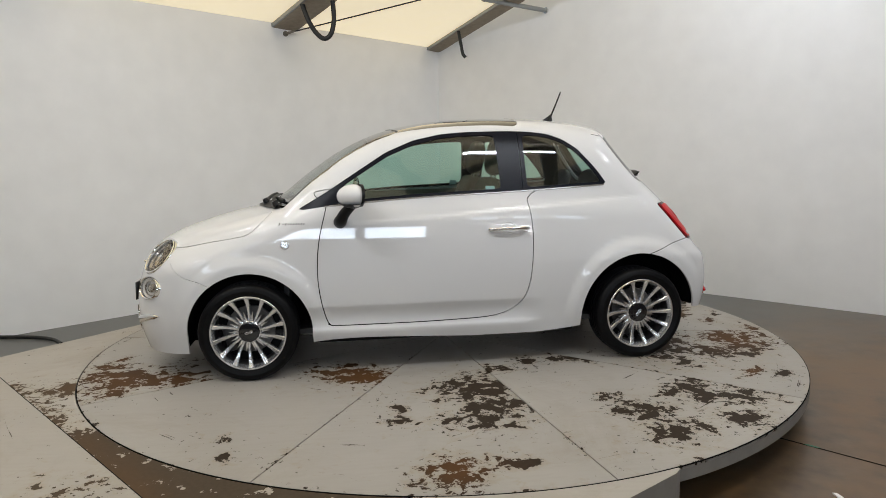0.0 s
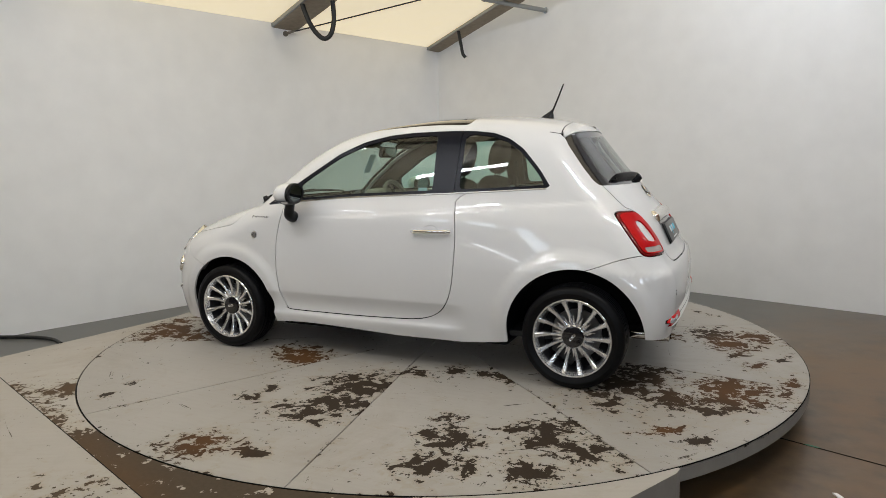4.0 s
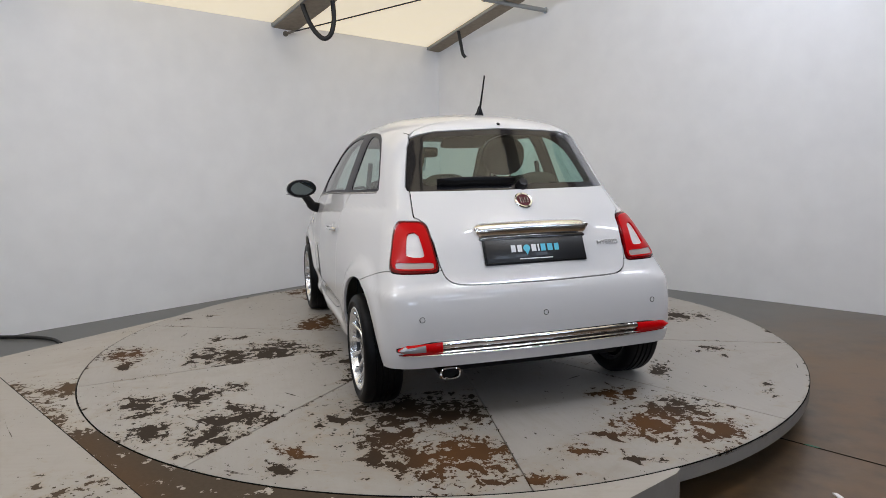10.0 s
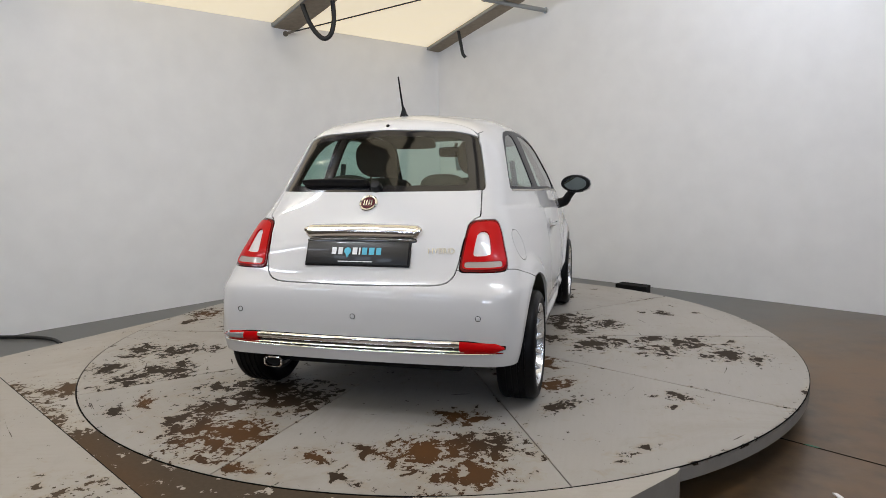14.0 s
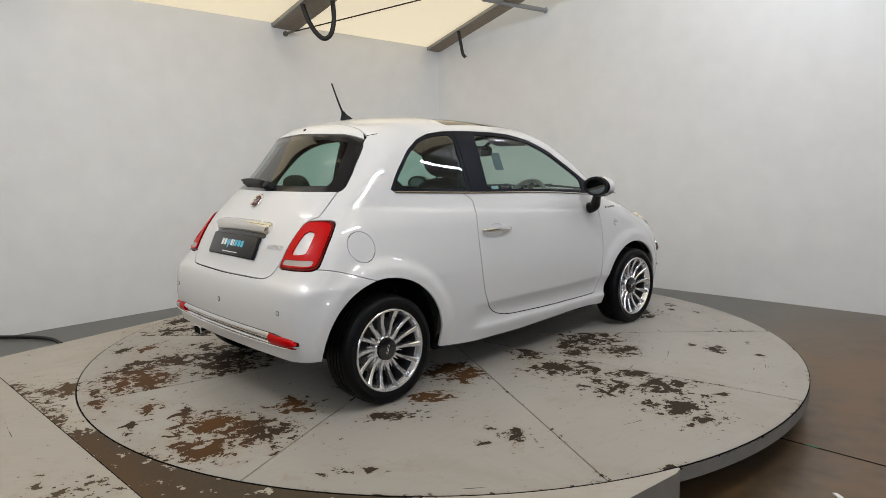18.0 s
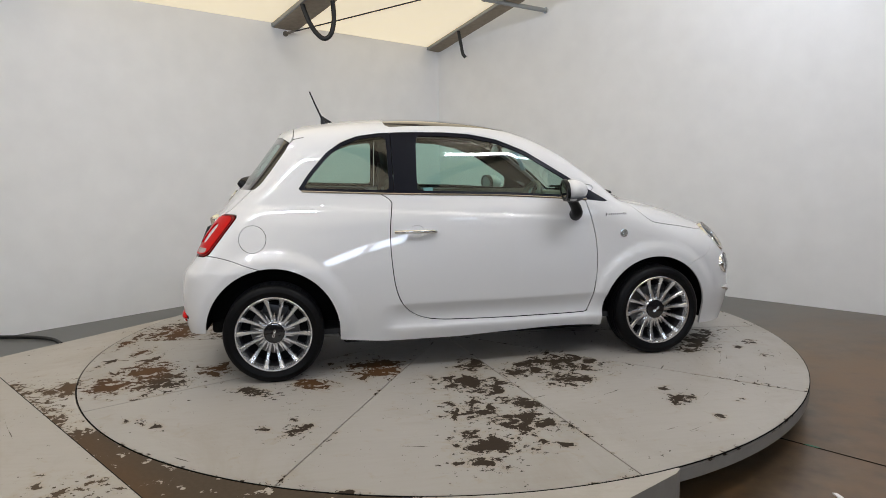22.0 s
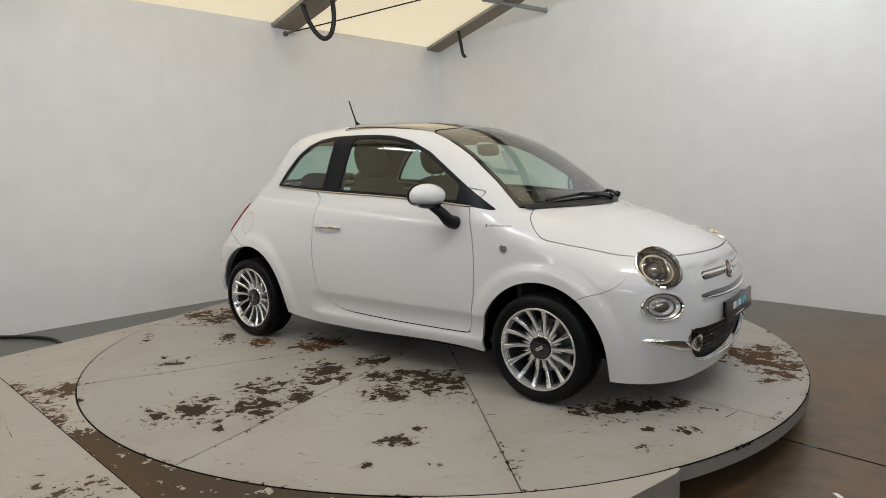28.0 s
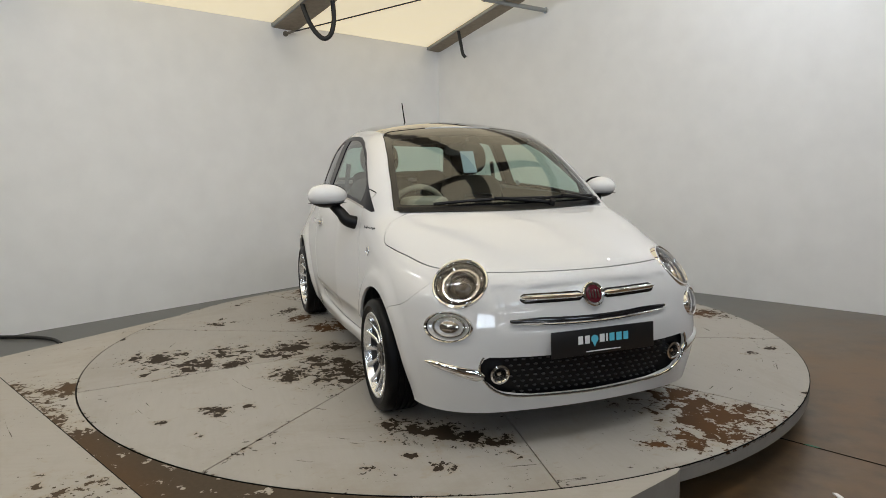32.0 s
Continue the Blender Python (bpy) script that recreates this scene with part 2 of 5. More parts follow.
wall("wall_left", CORNER, LEFT_DIR, 9.5, WALL_TOP, "plain white painted board wall of the photo bay")
wall("wall_right", CORNER, RIGHT_DIR, 9.5, 4.3, "plain white painted board wall of the photo bay")
# walls out of view, added; their dark colour stands in for a dim hall
wall("wall_back_left", CORNER + LEFT_DIR * 9.5, RIGHT_DIR, 9.5, 4.3, "unseen grey-brown wall, coloured dark for a dim hall", "back_wall")
wall("wall_back_right", CORNER + RIGHT_DIR * 9.5, LEFT_DIR, 9.5, 4.3, "unseen grey-brown wall, coloured dark for a dim hall", "back_wall")
tagged(bm_object("floor", box(30, 30, 0.1, pose(0, 0, FLOOR - 0.05)), M["floor"], smooth=False), "worn sealed brown concrete floor", kind="structure")

RISE = 0.15


def roof_at(along, out, drop=0.0):
    """A point of the roof plane: metres along the left wall from the corner and out into the room."""
    p = CORNER + LEFT_DIR * along + RIGHT_DIR * out
    return Vector((p.x, p.y, WALL_TOP + RISE * out - drop))


def slab(corners, thick):
    bm = bmesh.new()
    vs = [bm.verts.new(p) for p in corners] + [bm.verts.new(p + Vector((0, 0, thick))) for p in corners]
    n = len(corners)
    bm.faces.new(vs[:n])
    bm.faces.new(vs[n:][::-1])
    for i in range(n):
        bm.faces.new((vs[i], vs[n + i], vs[n + (i + 1) % n], vs[(i + 1) % n]))
    bmesh.ops.recalc_face_normals(bm, faces=bm.faces)
    return bm


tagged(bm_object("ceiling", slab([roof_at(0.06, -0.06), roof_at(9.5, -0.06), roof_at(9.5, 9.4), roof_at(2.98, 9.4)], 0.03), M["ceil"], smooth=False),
       "cream translucent roof sheet, daylight through it put in as glow", kind="structure")
tagged(bm_object("ceiling_upper", slab([roof_at(-0.1, -0.1, -1.55), roof_at(9.5, -0.1, -1.55), roof_at(9.5, 9.5, 0.3), roof_at(-0.1, 9.5, 0.3)], 0.05), M["wall"], smooth=False),
       "white ceiling above the roof sheet", kind="structure")


def beam(name, a, b, width, depth, mat, label):
    """A boxed beam under the roof from a to b, with a flange along its lower edge."""
    way = (b - a).normalized()
    side = way.cross(Vector((0, 0, 1))).normalized()
    up = side.cross(way)
    thing = tagged(empty(name), label, "roof beam")

    def bar(w, d, off_side, off_up):
        bm = bmesh.new()
        ring = []
        for p in (a, b):
            c = p + side * off_side + up * off_up
            ring.append([bm.verts.new(c + side * i * w / 2 + up * j * d / 2) for i, j in ((-1, -1), (1, -1), (1, 1), (-1, 1))])
        for k in range(4):
            bm.faces.new((ring[0][k], ring[0][(k + 1) % 4], ring[1][(k + 1) % 4], ring[1][k]))
        bm.faces.new(ring[0][::-1])
        bm.faces.new(ring[1])
        bmesh.ops.recalc_face_normals(bm, faces=bm.faces)
        return bm
    part("web", bar(width * 0.86, depth, 0, -depth / 2), mat, thing, smooth=False)
    part("flange", bar(width, depth * 0.22, 0, -depth * 0.9), mat, thing, smooth=False)
    part("edge_strip", bar(width * 0.10, depth * 0.7, width * 0.53, -depth * 0.62), M["galvanised"], thing, smooth=False)
    part("edge_strip", bar(width * 0.07, depth * 0.9, -width * 0.52, -depth * 0.55), M["steel"], thing, smooth=False)
    return thing


beam("roof_beam", roof_at(2.42, -0.02), roof_at(4.00, 9.3), 0.27, 0.055, M["beam_pale"], "weathered timber roof beam under the cream sheet")
beam("roof_beam", roof_at(0.09, -0.02), roof_at(2.96, 9.3), 0.20, 0.045, M["beam_pale"], "weathered timber roof beam at the sheet's edge")
for k in (5.0, 7.5):
    beam("roof_beam", roof_at(k, -0.02), roof_at(k + 1.0, 9.3), 0.27, 0.055, M["beam_pale"], "weathered timber roof beam under the cream sheet")
for out in (3.9, 6.4):
    beam("roof_purlin", roof_at(0.3 + 0.31 * out, out, 0.02), roof_at(9.4, out, 0.02), 0.12, 0.08, M["steel"], "dark steel purlin across the roof beams")
bar_thing = tagged(empty("support_bar"), "grey galvanised tube hung below the roof beam", "support bar")
a, b = roof_at(1.05, 1.67, 0.055), roof_at(0.04, 1.767, 0.055)
part("tube", tube([a, b], 0.026, sides=12), M["galvanised"], bar_thing)
part("end_cap", tube([b, b + (b - a).normalized() * 0.02], 0.034, sides=12), M["chrome"], bar_thing)
part("hanger", tube([a, a + Vector((0, 0, 0.12))], 0.012, sides=8), M["steel"], bar_thing)
part("hanger", tube([a.lerp(b, 0.45), a.lerp(b, 0.45) + Vector((0, 0, 0.12))], 0.012, sides=8), M["steel"], bar_thing)

# hanging hoses and the tie wire
loop = spline([(-1.35, 2.33, 2.86), (-1.346, 2.31, 2.79), (-1.316, 2.305, 2.697), (-1.265, 2.30, 2.582), (-1.201, 2.30, 2.493), (-1.134, 2.305, 2.453), (-1.069, 2.31, 2.502), (-1.036, 2.31, 2.638), (-1.041, 2.31, 2.802), (-1.05, 2.31, 2.88)], 5)
tagged(bm_object("looped_hose", tube(loop, 0.024, sides=10), M["cable"]), "black rubber hose hanging in a loop from the beam", "hose")
short = spline([(0.25, 3.90, 2.86), (0.259, 3.889, 2.818), (0.285, 3.885, 2.675), (0.311, 3.885, 2.539), (0.346, 3.885, 2.49)], 6)
tagged(bm_object("hanging_strap", tube(short, 0.020, sides=8), M["cable"]), "short black strap hanging from the beam's end", "strap")
wire = tagged(empty("tie_wire"), "thin dark tie wire stretched from the wall to the roof", "tie wire")
w0 = Vector((-1.672, 2.969, 2.637))
part("wire", tube([w0, roof_at(1.62, 1.27, 0.03), roof_at(0.95, 2.3, 0.03)], 0.0075, sides=6), M["cable"], wire)
part("turnbuckle", tube([w0, w0 + (roof_at(1.62, 1.27) - w0) * 0.075], 0.016, sides=8, taper=[1, 0.6]), M["steel"], wire)
part("wall_plate", lathe([(0, 0.0), (0.03, 0.0), (0.03, 0.012), (0, 0.014)], 16, look(w0, w0 + Vector((0.71, -0.7, 0)))), M["steel"], wire)

# cable on the floor along the left wall
flex = spline([Vector((-4.6, 0.95, FLOOR + 0.014)), Vector((-3.9, 0.86, FLOOR + 0.014)), Vector((-3.46, 0.83, FLOOR + 0.014)), Vector((-3.22, 0.75, FLOOR + 0.014)), Vector((-3.05, 0.60, FLOOR + 0.014))], 8)
tagged(bm_object("floor_cable", tube(flex, 0.014, sides=8), M["cable"]), "black cable lying on the concrete floor", "cable")
# scrap of paper and the floor's saw cut
bm = prism([(0, 0), (0.02, 0.005), (0.026, 0.02), (0.03, 0.045), (0.012, 0.05), (0.002, 0.02)], 0.0, 0.006, m=pose(1.62, -1.99, FLOOR + 0.002, 0, 8, 20))
tagged(bm_object("paper_scrap", bm, M["white_ink"]), "torn white scrap of paper on the concrete floor", "litter")
cut0, cut1 = Vector((1.35, -1.046)), Vector((3.2, -2.927))
d = (cut1 - cut0).normalized()
s = Vector((-d.y, d.x)) * 0.004
tagged(bm_object("floor_joint", prism([cut0 + s, cut1 + s, cut1 - s, cut0 - s], FLOOR - 0.02, FLOOR + 0.002), M["seam"], smooth=False), "dark saw-cut joint in the concrete floor", kind="structure")

# a smear of green paint on the joint
bm = prism([(-0.035, -0.004), (-0.01, -0.009), (0.03, -0.007), (0.04, 0.002), (0.015, 0.008), (-0.02, 0.006)], 0, 0.0025, m=pose(1.784, -1.483, FLOOR + 0.001, 0, 0, -45))
tagged(bm_object("paint_mark", bm, material("green_floor_paint", (0.05, 0.16, 0.10), 0.6, grain=0.4, grain_scale=60), smooth=False), "small green paint mark on the floor joint", "floor mark")
# ---- turntable and platform ----
# worn patches of the deck, sector by sector: x, y, half length, half width, degrees, rusty or not
WORN_A = [(1.85, 0.61, 0.33, 0.13, 163, 1), (-0.01, 1.15, 0.18, 0.17, 79, 0), (0.6, 0.8, 0.2, 0.13, 160, 1), (-0.04, 1.44, 0.13, 0.13, 57, 0), (0.05, 1.58, 0.17, 0.07, 169, 0), (0.22, 2.04, 0.1, 0.08, 169, 1), (-0.71, 0.75, 0.14, 0.05, 169, 0), (-0.21, 0.84, 0.11, 0.05, 169, 0), (2.06, 0.37, 0.12, 0.04, 163, 1), (0.43, 1.52, 0.06, 0.04, 165, 0), (-0.66, 1.4, 0.05, 0.04, 42, 0), (-0.01, 2.03, 0.06, 0.03, 170, 0), (0.4, 1.38, 0.04, 0.03, 102, 0), (1.21, 1.58, 0.03, 0.02, 115, 0), (1.18, 1.78, 0.03, 0.02, 124, 0)]
WORN_B = [(0.01, 1.14, 0.16, 0.11, 21, 0), (-0.06, 1.43, 0.16, 0.11, 21, 0), (-1.32, 1.53, 0.13, 0.11, 34, 0), (-0.78, 1.86, 0.15, 0.09, 29, 0), (-1.1, 1.36, 0.15, 0.09, 36, 0), (-0.74, 1.61, 0.11, 0.09, 0, 0), (0.01, 1.59, 0.13, 0.07, 29, 0), (0.22, 2.08, 0.13, 0.07, 20, 0), (-1.16, 1.79, 0.1, 0.09, 17, 0), (-1.11, 1.52, 0.12, 0.04, 37, 0), (-0.41, 0.71, 0.07, 0.06, 147, 0), (-0.7, 0.76, 0.11, 0.03, 129, 0), (-0.03, 2.04, 0.06, 0.04, 1, 0), (-1.6, 1.17, 0.08, 0.03, 38, 1), (-1.74, 1.25, 0.04, 0.03, 108, 0)]
WORN_C = [(-1.36, 0.57, 0.31, 0.17, 80, 0), (-1.9, 0.49, 0.2, 0.14, 21, 1), (-1.74, 0.75, 0.22, 0.11, 17, 0), (-1.74, -0.63, 0.15, 0.12, 110, 0), (-1.87, -0.37, 0.13, 0.11, 114, 1), (-2.01, -0.64, 0.12, 0.1, 119, 1), (-1.46, -0.47, 0.1, 0.06, 89, 1), (-2.16, 0.32, 0.11, 0.04, 85, 1), (-2, 0.02, 0.06, 0.06, 76, 1), (-1.9, -0.19, 0.06, 0.04, 87, 0), (-1.76, 1.24, 0.05, 0.03, 69, 0), (-2.18, -0.23, 0.05, 0.02, 87, 0), (-2.13, -0.13, 0.04, 0.02, 87, 0)]
WORN_D = [(-0.54, -0.66, 0.16, 0.13, 133, 1), (-0.06, -1.07, 0.16, 0.11, 148, 0), (0.07, -1.63, 0.14, 0.09, 150, 0), (-0.15, -1.83, 0.13, 0.08, 150, 0), (0.05, -0.74, 0.1, 0.09, 35, 0), (-0.13, -1.45, 0.1, 0.08, 176, 0), (-0.89, -0.86, 0.1, 0.06, 137, 1), (0.13, -1.4, 0.1, 0.05, 146, 0), (-1.21, -0.92, 0.09, 0.04, 140, 0), (-0.22, -1.99, 0.07, 0.04, 157, 0), (-0.97, -1.51, 0.05, 0.04, 54, 0), (0.13, -1.9, 0.06, 0.02, 146, 0), (-1.7, -1.24, 0.12, 0.01, 142, 0), (-1.12, -1.44, 0.02, 0.02, 137, 0), (-0.99, -1.38, 0.02, 0.02, 60, 0)]
WORN_E = [(1.86, 0.69, 0.24, 0.12, 50, 1), (0.59, -0.8, 0.15, 0.14, 13, 0), (1.64, -0.54, 0.19, 0.07, 44, 0), (0.33, -0.88, 0.17, 0.07, 40, 0), (0.48, -1.13, 0.11, 0.08, 23, 0), (1.49, -0.72, 0.08, 0.06, 56, 0), (0.93, -1.55, 0.07, 0.04, 36, 0), (2.08, 0.21, 0.05, 0.03, 60, 1), (1.91, -0.71, 0.04, 0.03, 74, 0), (1.61, -0.8, 0.06, 0.02, 44, 0), (1.76, -0.8, 0.05, 0.02, 45, 0), (0.91, -1.38, 0.03, 0.02, 175, 0), (0.97, -1.79, 0.03, 0.02, 25, 0), (1.22, -1.62, 0.03, 0.02, 39, 0), (1.81, -0.99, 0.03, 0.02, 49, 0)]
WORN = (WORN_A, WORN_B, WORN_C, WORN_D, WORN_E)
SECTOR, SECTOR_START = 36.0, 26.8


def wear_at(x, y, sector=None):
    """How far the paint is worn (0 to 1), and how rusty the board under it is."""
    wear, rust = np.zeros_like(x), np.zeros_like(x)
    for row in WORN:
        for cx, cy, a, b, turn, rusty in row:
            if sector is not None and int(((math.degrees(math.atan2(cy, cx)) - SECTOR_START) % 360) // SECTOR) != sector:
                continue
            c, s = math.cos(radians(turn)), math.sin(radians(turn))
            a, b = 1.22 * max(a, 0.03), 1.22 * max(b, 0.022)
            u, v = (x - cx) * c + (y - cy) * s, (y - cy) * c - (x - cx) * s
            g = np.exp(-((u / a) ** 2 + (v / b) ** 2) * 0.45)
            wear = np.maximum(wear, g)
            rust = np.maximum(rust, g * rusty)
    return wear, rust


def worn_paint(name, paint, bare, rusty, base_wear):
    """White deck paint, flaked off to the board where the wear attribute is high."""
    m = bpy.data.materials.new(name)
    m.use_nodes = True
    n, l = m.node_tree.nodes, m.node_tree.links
    b = n["Principled BSDF"]

    def node(kind, **inputs):
        k = n.new(kind)
        for key, value in inputs.items():
            k.inputs[key.replace("_", " ")].default_value = value
        return k

    def math_node(op, a, b2=None, clamp=False):
        k = n.new("ShaderNodeMath")
        k.operation, k.use_clamp = op, clamp
        for i, value in enumerate((a, b2)):
            if value is None:
                continue
            if isinstance(value, (int, float)):
                k.inputs[i].default_value = value
            else:
                l.new(value, k.inputs[i])
        return k.outputs[0]

    co = n.new("ShaderNodeTexCoord").outputs["Object"]
    wear, rust = n.new("ShaderNodeAttribute"), n.new("ShaderNodeAttribute")
    wear.attribute_name, rust.attribute_name = "wear", "rust"
    big = node("ShaderNodeTexNoise", Scale=11.0, Detail=5.0, Roughness=0.58, Distortion=0.5)
    fine = node("ShaderNodeTexNoise", Scale=55.0, Detail=5.0, Roughness=0.6)
    tone = node("ShaderNodeTexNoise", Scale=2.6, Detail=5.0, Roughness=0.6)
    streak = node("ShaderNodeTexNoise", Scale=5.0, Detail=3.0)
    grain = node("ShaderNodeTexNoise", Scale=140.0, Detail=4.0)
    for tex in (big, fine, tone, grain):
        l.new(co, tex.inputs["Vector"])
    stretch = node("ShaderNodeMapping", Scale=(1.0, 9.0, 1.0), Rotation=(0, 0, 0.5))
    l.new(co, stretch.inputs["Vector"])
    l.new(stretch.outputs[0], streak.inputs["Vector"])
    flake = math_node("ADD", math_node("MULTIPLY", big.outputs["Fac"], 0.92), math_node("MULTIPLY", fine.outputs["Fac"], 0.18))
    # scuffs that run round the middle of the deck
    plan = n.new("ShaderNodeSeparateXYZ")
    l.new(co, plan.inputs[0])
    radius = math_node("SQRT", math_node("ADD", math_node("MULTIPLY", plan.outputs[0], plan.outputs[0]), math_node("MULTIPLY", plan.outputs[1], plan.outputs[1])))
    polar = n.new("ShaderNodeCombineXYZ")
    l.new(math_node("MULTIPLY", math_node("ARCTAN2", plan.outputs[1], plan.outputs[0]), 3.0), polar.inputs[0])
    l.new(math_node("MULTIPLY", radius, 34.0), polar.inputs[1])
    scuff = node("ShaderNodeTexNoise", Scale=1.0, Detail=7.0, Roughness=0.62)
    l.new(polar.outputs[0], scuff.inputs["Vector"])
    level = math_node("ADD", math_node("MULTIPLY", wear.outputs["Fac"], 0.285), flake)
    flaked = n.new("ShaderNodeMapRange")
    flaked.inputs[1].default_value, flaked.inputs[2].default_value = 0.790 - base_wear, 0.801 - base_wear
    l.new(level, flaked.inputs[0])
    speck = node("ShaderNodeTexNoise", Scale=24.0, Detail=8.0, Roughness=0.72)
    l.new(co, speck.inputs["Vector"])
    dots = n.new("ShaderNodeMapRange")          # chips and specks all over
    dots.inputs[1].default_value, dots.inputs[2].default_value = 0.826, 0.838
    l.new(math_node("ADD", math_node("ADD", speck.outputs["Fac"], math_node("MULTIPLY", wear.outputs["Fac"], 0.16)), math_node("MULTIPLY", tone.outputs["Fac"], 0.34)), dots.inputs[0])
    mask = n.new("ShaderNodeMath")
    mask.operation = "MAXIMUM"
    lines = n.new("ShaderNodeMapRange")
    lines.inputs[1].default_value, lines.inputs[2].default_value = 0.752, 0.772
    l.new(math_node("ADD", scuff.outputs["Fac"], math_node("MULTIPLY", big.outputs["Fac"], 0.16)), lines.inputs[0])
    l.new(math_node("MAXIMUM", flaked.outputs[0], lines.outputs[0]), mask.inputs[0])
    l.new(dots.outputs[0], mask.inputs[1])
    near = n.new("ShaderNodeMapRange")          # yellowed edge of the paint round a patch
    near.inputs[1].default_value, near.inputs[2].default_value = 0.66 - base_wear, 0.79 - base_wear
    l.new(level, near.inputs[0])

    def blend(fac, a, c):
        k = n.new("ShaderNodeMix")
        k.data_type = "RGBA"
        if isinstance(fac, (int, float)):
            k.inputs[0].default_value = fac
        else:
            l.new(fac, k.inputs[0])
        for i, value in ((6, a), (7, c)):
            if isinstance(value, tuple):
                k.inputs[i].default_value = (*value, 1)
            else:
                l.new(value, k.inputs[i])
        return k.outputs[2]

    each = n.new("ShaderNodeObjectInfo")
    fresh = blend(each.outputs["Random"], tuple(0.95 * c for c in paint), tuple(1.06 * c for c in paint))
    dirty = blend(math_node("MULTIPLY", tone.outputs["Fac"], 0.55), fresh, tuple(0.72 * c for c in paint))
    smear = node("ShaderNodeTexNoise", Scale=1.1, Detail=9.0, Roughness=0.72, Distortion=0.8)
    l.new(co, smear.inputs["Vector"])
    grime = n.new("ShaderNodeMapRange")
    grime.inputs[1].default_value, grime.inputs[2].default_value, grime.inputs[4].default_value = 0.50, 0.78, 0.75
    l.new(smear.outputs["Fac"], grime.inputs[0])
    dirty = blend(grime.outputs[0], dirty, tuple(c * k for c, k in zip(paint, (0.66, 0.58, 0.47))))
    dirty = blend(math_node("MULTIPLY", math_node("POWER", streak.outputs["Fac"], 2.6), 0.5), dirty, tuple(c * k for c, k in zip(paint, (0.74, 0.70, 0.62))))
    dirty = blend(math_node("MULTIPLY", near.outputs[0], 0.55), dirty, tuple(c * k for c, k in zip(paint, (0.80, 0.70, 0.55))))
    ground = blend(fine.outputs["Fac"], bare, tuple(1.7 * c for c in bare))
    ground = blend(math_node("MULTIPLY", rust.outputs["Fac"], math_node("MULTIPLY", tone.outputs["Fac"], 1.6), True), ground, rusty)
    l.new(blend(mask.outputs[0], dirty, ground), b.inputs["Base Color"])
    rough = n.new("ShaderNodeMapRange")
    rough.inputs[3].default_value, rough.inputs[4].default_value = 0.42, 0.62
    l.new(mask.outputs[0], rough.inputs[0])
    l.new(rough.outputs[0], b.inputs["Roughness"])
    gloss = n.new("ShaderNodeMapRange")
    gloss.inputs[3].default_value, gloss.inputs[4].default_value = 0.40, 0.08
    l.new(mask.outputs[0], gloss.inputs[0])
    l.new(gloss.outputs[0], b.inputs["Specular IOR Level"])
    bump = node("ShaderNodeBump", Strength=0.5, Distance=0.0025)
    l.new(math_node("SUBTRACT", math_node("MULTIPLY", grain.outputs["Fac"], 0.18), mask.outputs[0]), bump.inputs["Height"])
    l.new(bump.outputs[0], b.inputs["Normal"])
    return m


M["deck"] = worn_paint("flaked_white_deck_paint", (0.415, 0.388, 0.350), (0.029, 0.0205, 0.014), (0.110, 0.050, 0.018), 0.014)
M["platform"] = worn_paint("flaked_white_platform_paint", (0.455, 0.42, 0.37), (0.055, 0.042, 0.029), (0.13, 0.066, 0.026), 0.015)


def worn_mesh(name, verts, faces, mat, parent, wear, rust, label=""):
    me = bpy.data.meshes.new(name)
    me.from_pydata(verts, [], faces)
    me.materials.append(mat)
    for key, values in (("wear", wear), ("rust", rust)):
        me.attributes.new(key, "FLOAT", "POINT").data.foreach_set("value", np.asarray(values, np.float32))
    ob = new(name, me)
    if parent is not None:
        ob.parent = parent
    if label:
        ob["label"] = label
    return ob


turntable = tagged(empty("turntable"), "round white-painted plywood turntable with flaked brown patches", "turntable")
for k in range(10):
    a0, a1 = radians(SECTOR_START + SECTOR * k), radians(SECTOR_START + SECTOR * (k + 1))
    nr, na = 56, 34
    rad = np.linspace(0.02, DISC_R - 0.003, nr)
    grid = []
    for r in rad:
        g = 0.0030 / r                       # the open joint between two boards
        grid += [(r * math.cos(a), r * math.sin(a), 0.0) for a in np.linspace(a0 + g, a1 - g, na)]
    n0 = len(grid)
    faces = [(i * na + j, (i + 1) * na + j, (i + 1) * na + j + 1, i * na + j + 1) for i in range(nr - 1) for j in range(na - 1)]
    xs, ys = np.array(grid)[:, 0], np.array(grid)[:, 1]
    wear, rust = wear_at(xs, ys, k)
    chip = np.zeros((nr, na))
    chip[:, 0] = chip[:, -1] = 0.55
    chip[-1, :] = 0.55
    wear = np.maximum(wear, chip.ravel() * (0.55 + 0.45 * np.sin(7 * xs + 11 * ys + k)))
    border = [i * na for i in range(nr)] + [(nr - 1) * na + j for j in range(1, na)] + [i * na + na - 1 for i in range(nr - 2, -1, -1)]
    low = [(grid[i][0], grid[i][1], -0.018) for i in border]
    faces += [(border[i], n0 + i, n0 + i + 1, border[i + 1]) for i in range(len(border) - 1)]
    worn_mesh("deck_board", grid + low, faces, M["deck"], turntable, np.concatenate([wear, wear[border]]), np.concatenate([rust, rust[border]]))
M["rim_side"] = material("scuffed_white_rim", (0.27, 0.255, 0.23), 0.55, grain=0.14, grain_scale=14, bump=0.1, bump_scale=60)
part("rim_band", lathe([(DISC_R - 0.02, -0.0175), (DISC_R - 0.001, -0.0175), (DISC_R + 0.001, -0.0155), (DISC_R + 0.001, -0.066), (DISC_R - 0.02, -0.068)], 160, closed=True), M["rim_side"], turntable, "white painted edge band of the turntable")
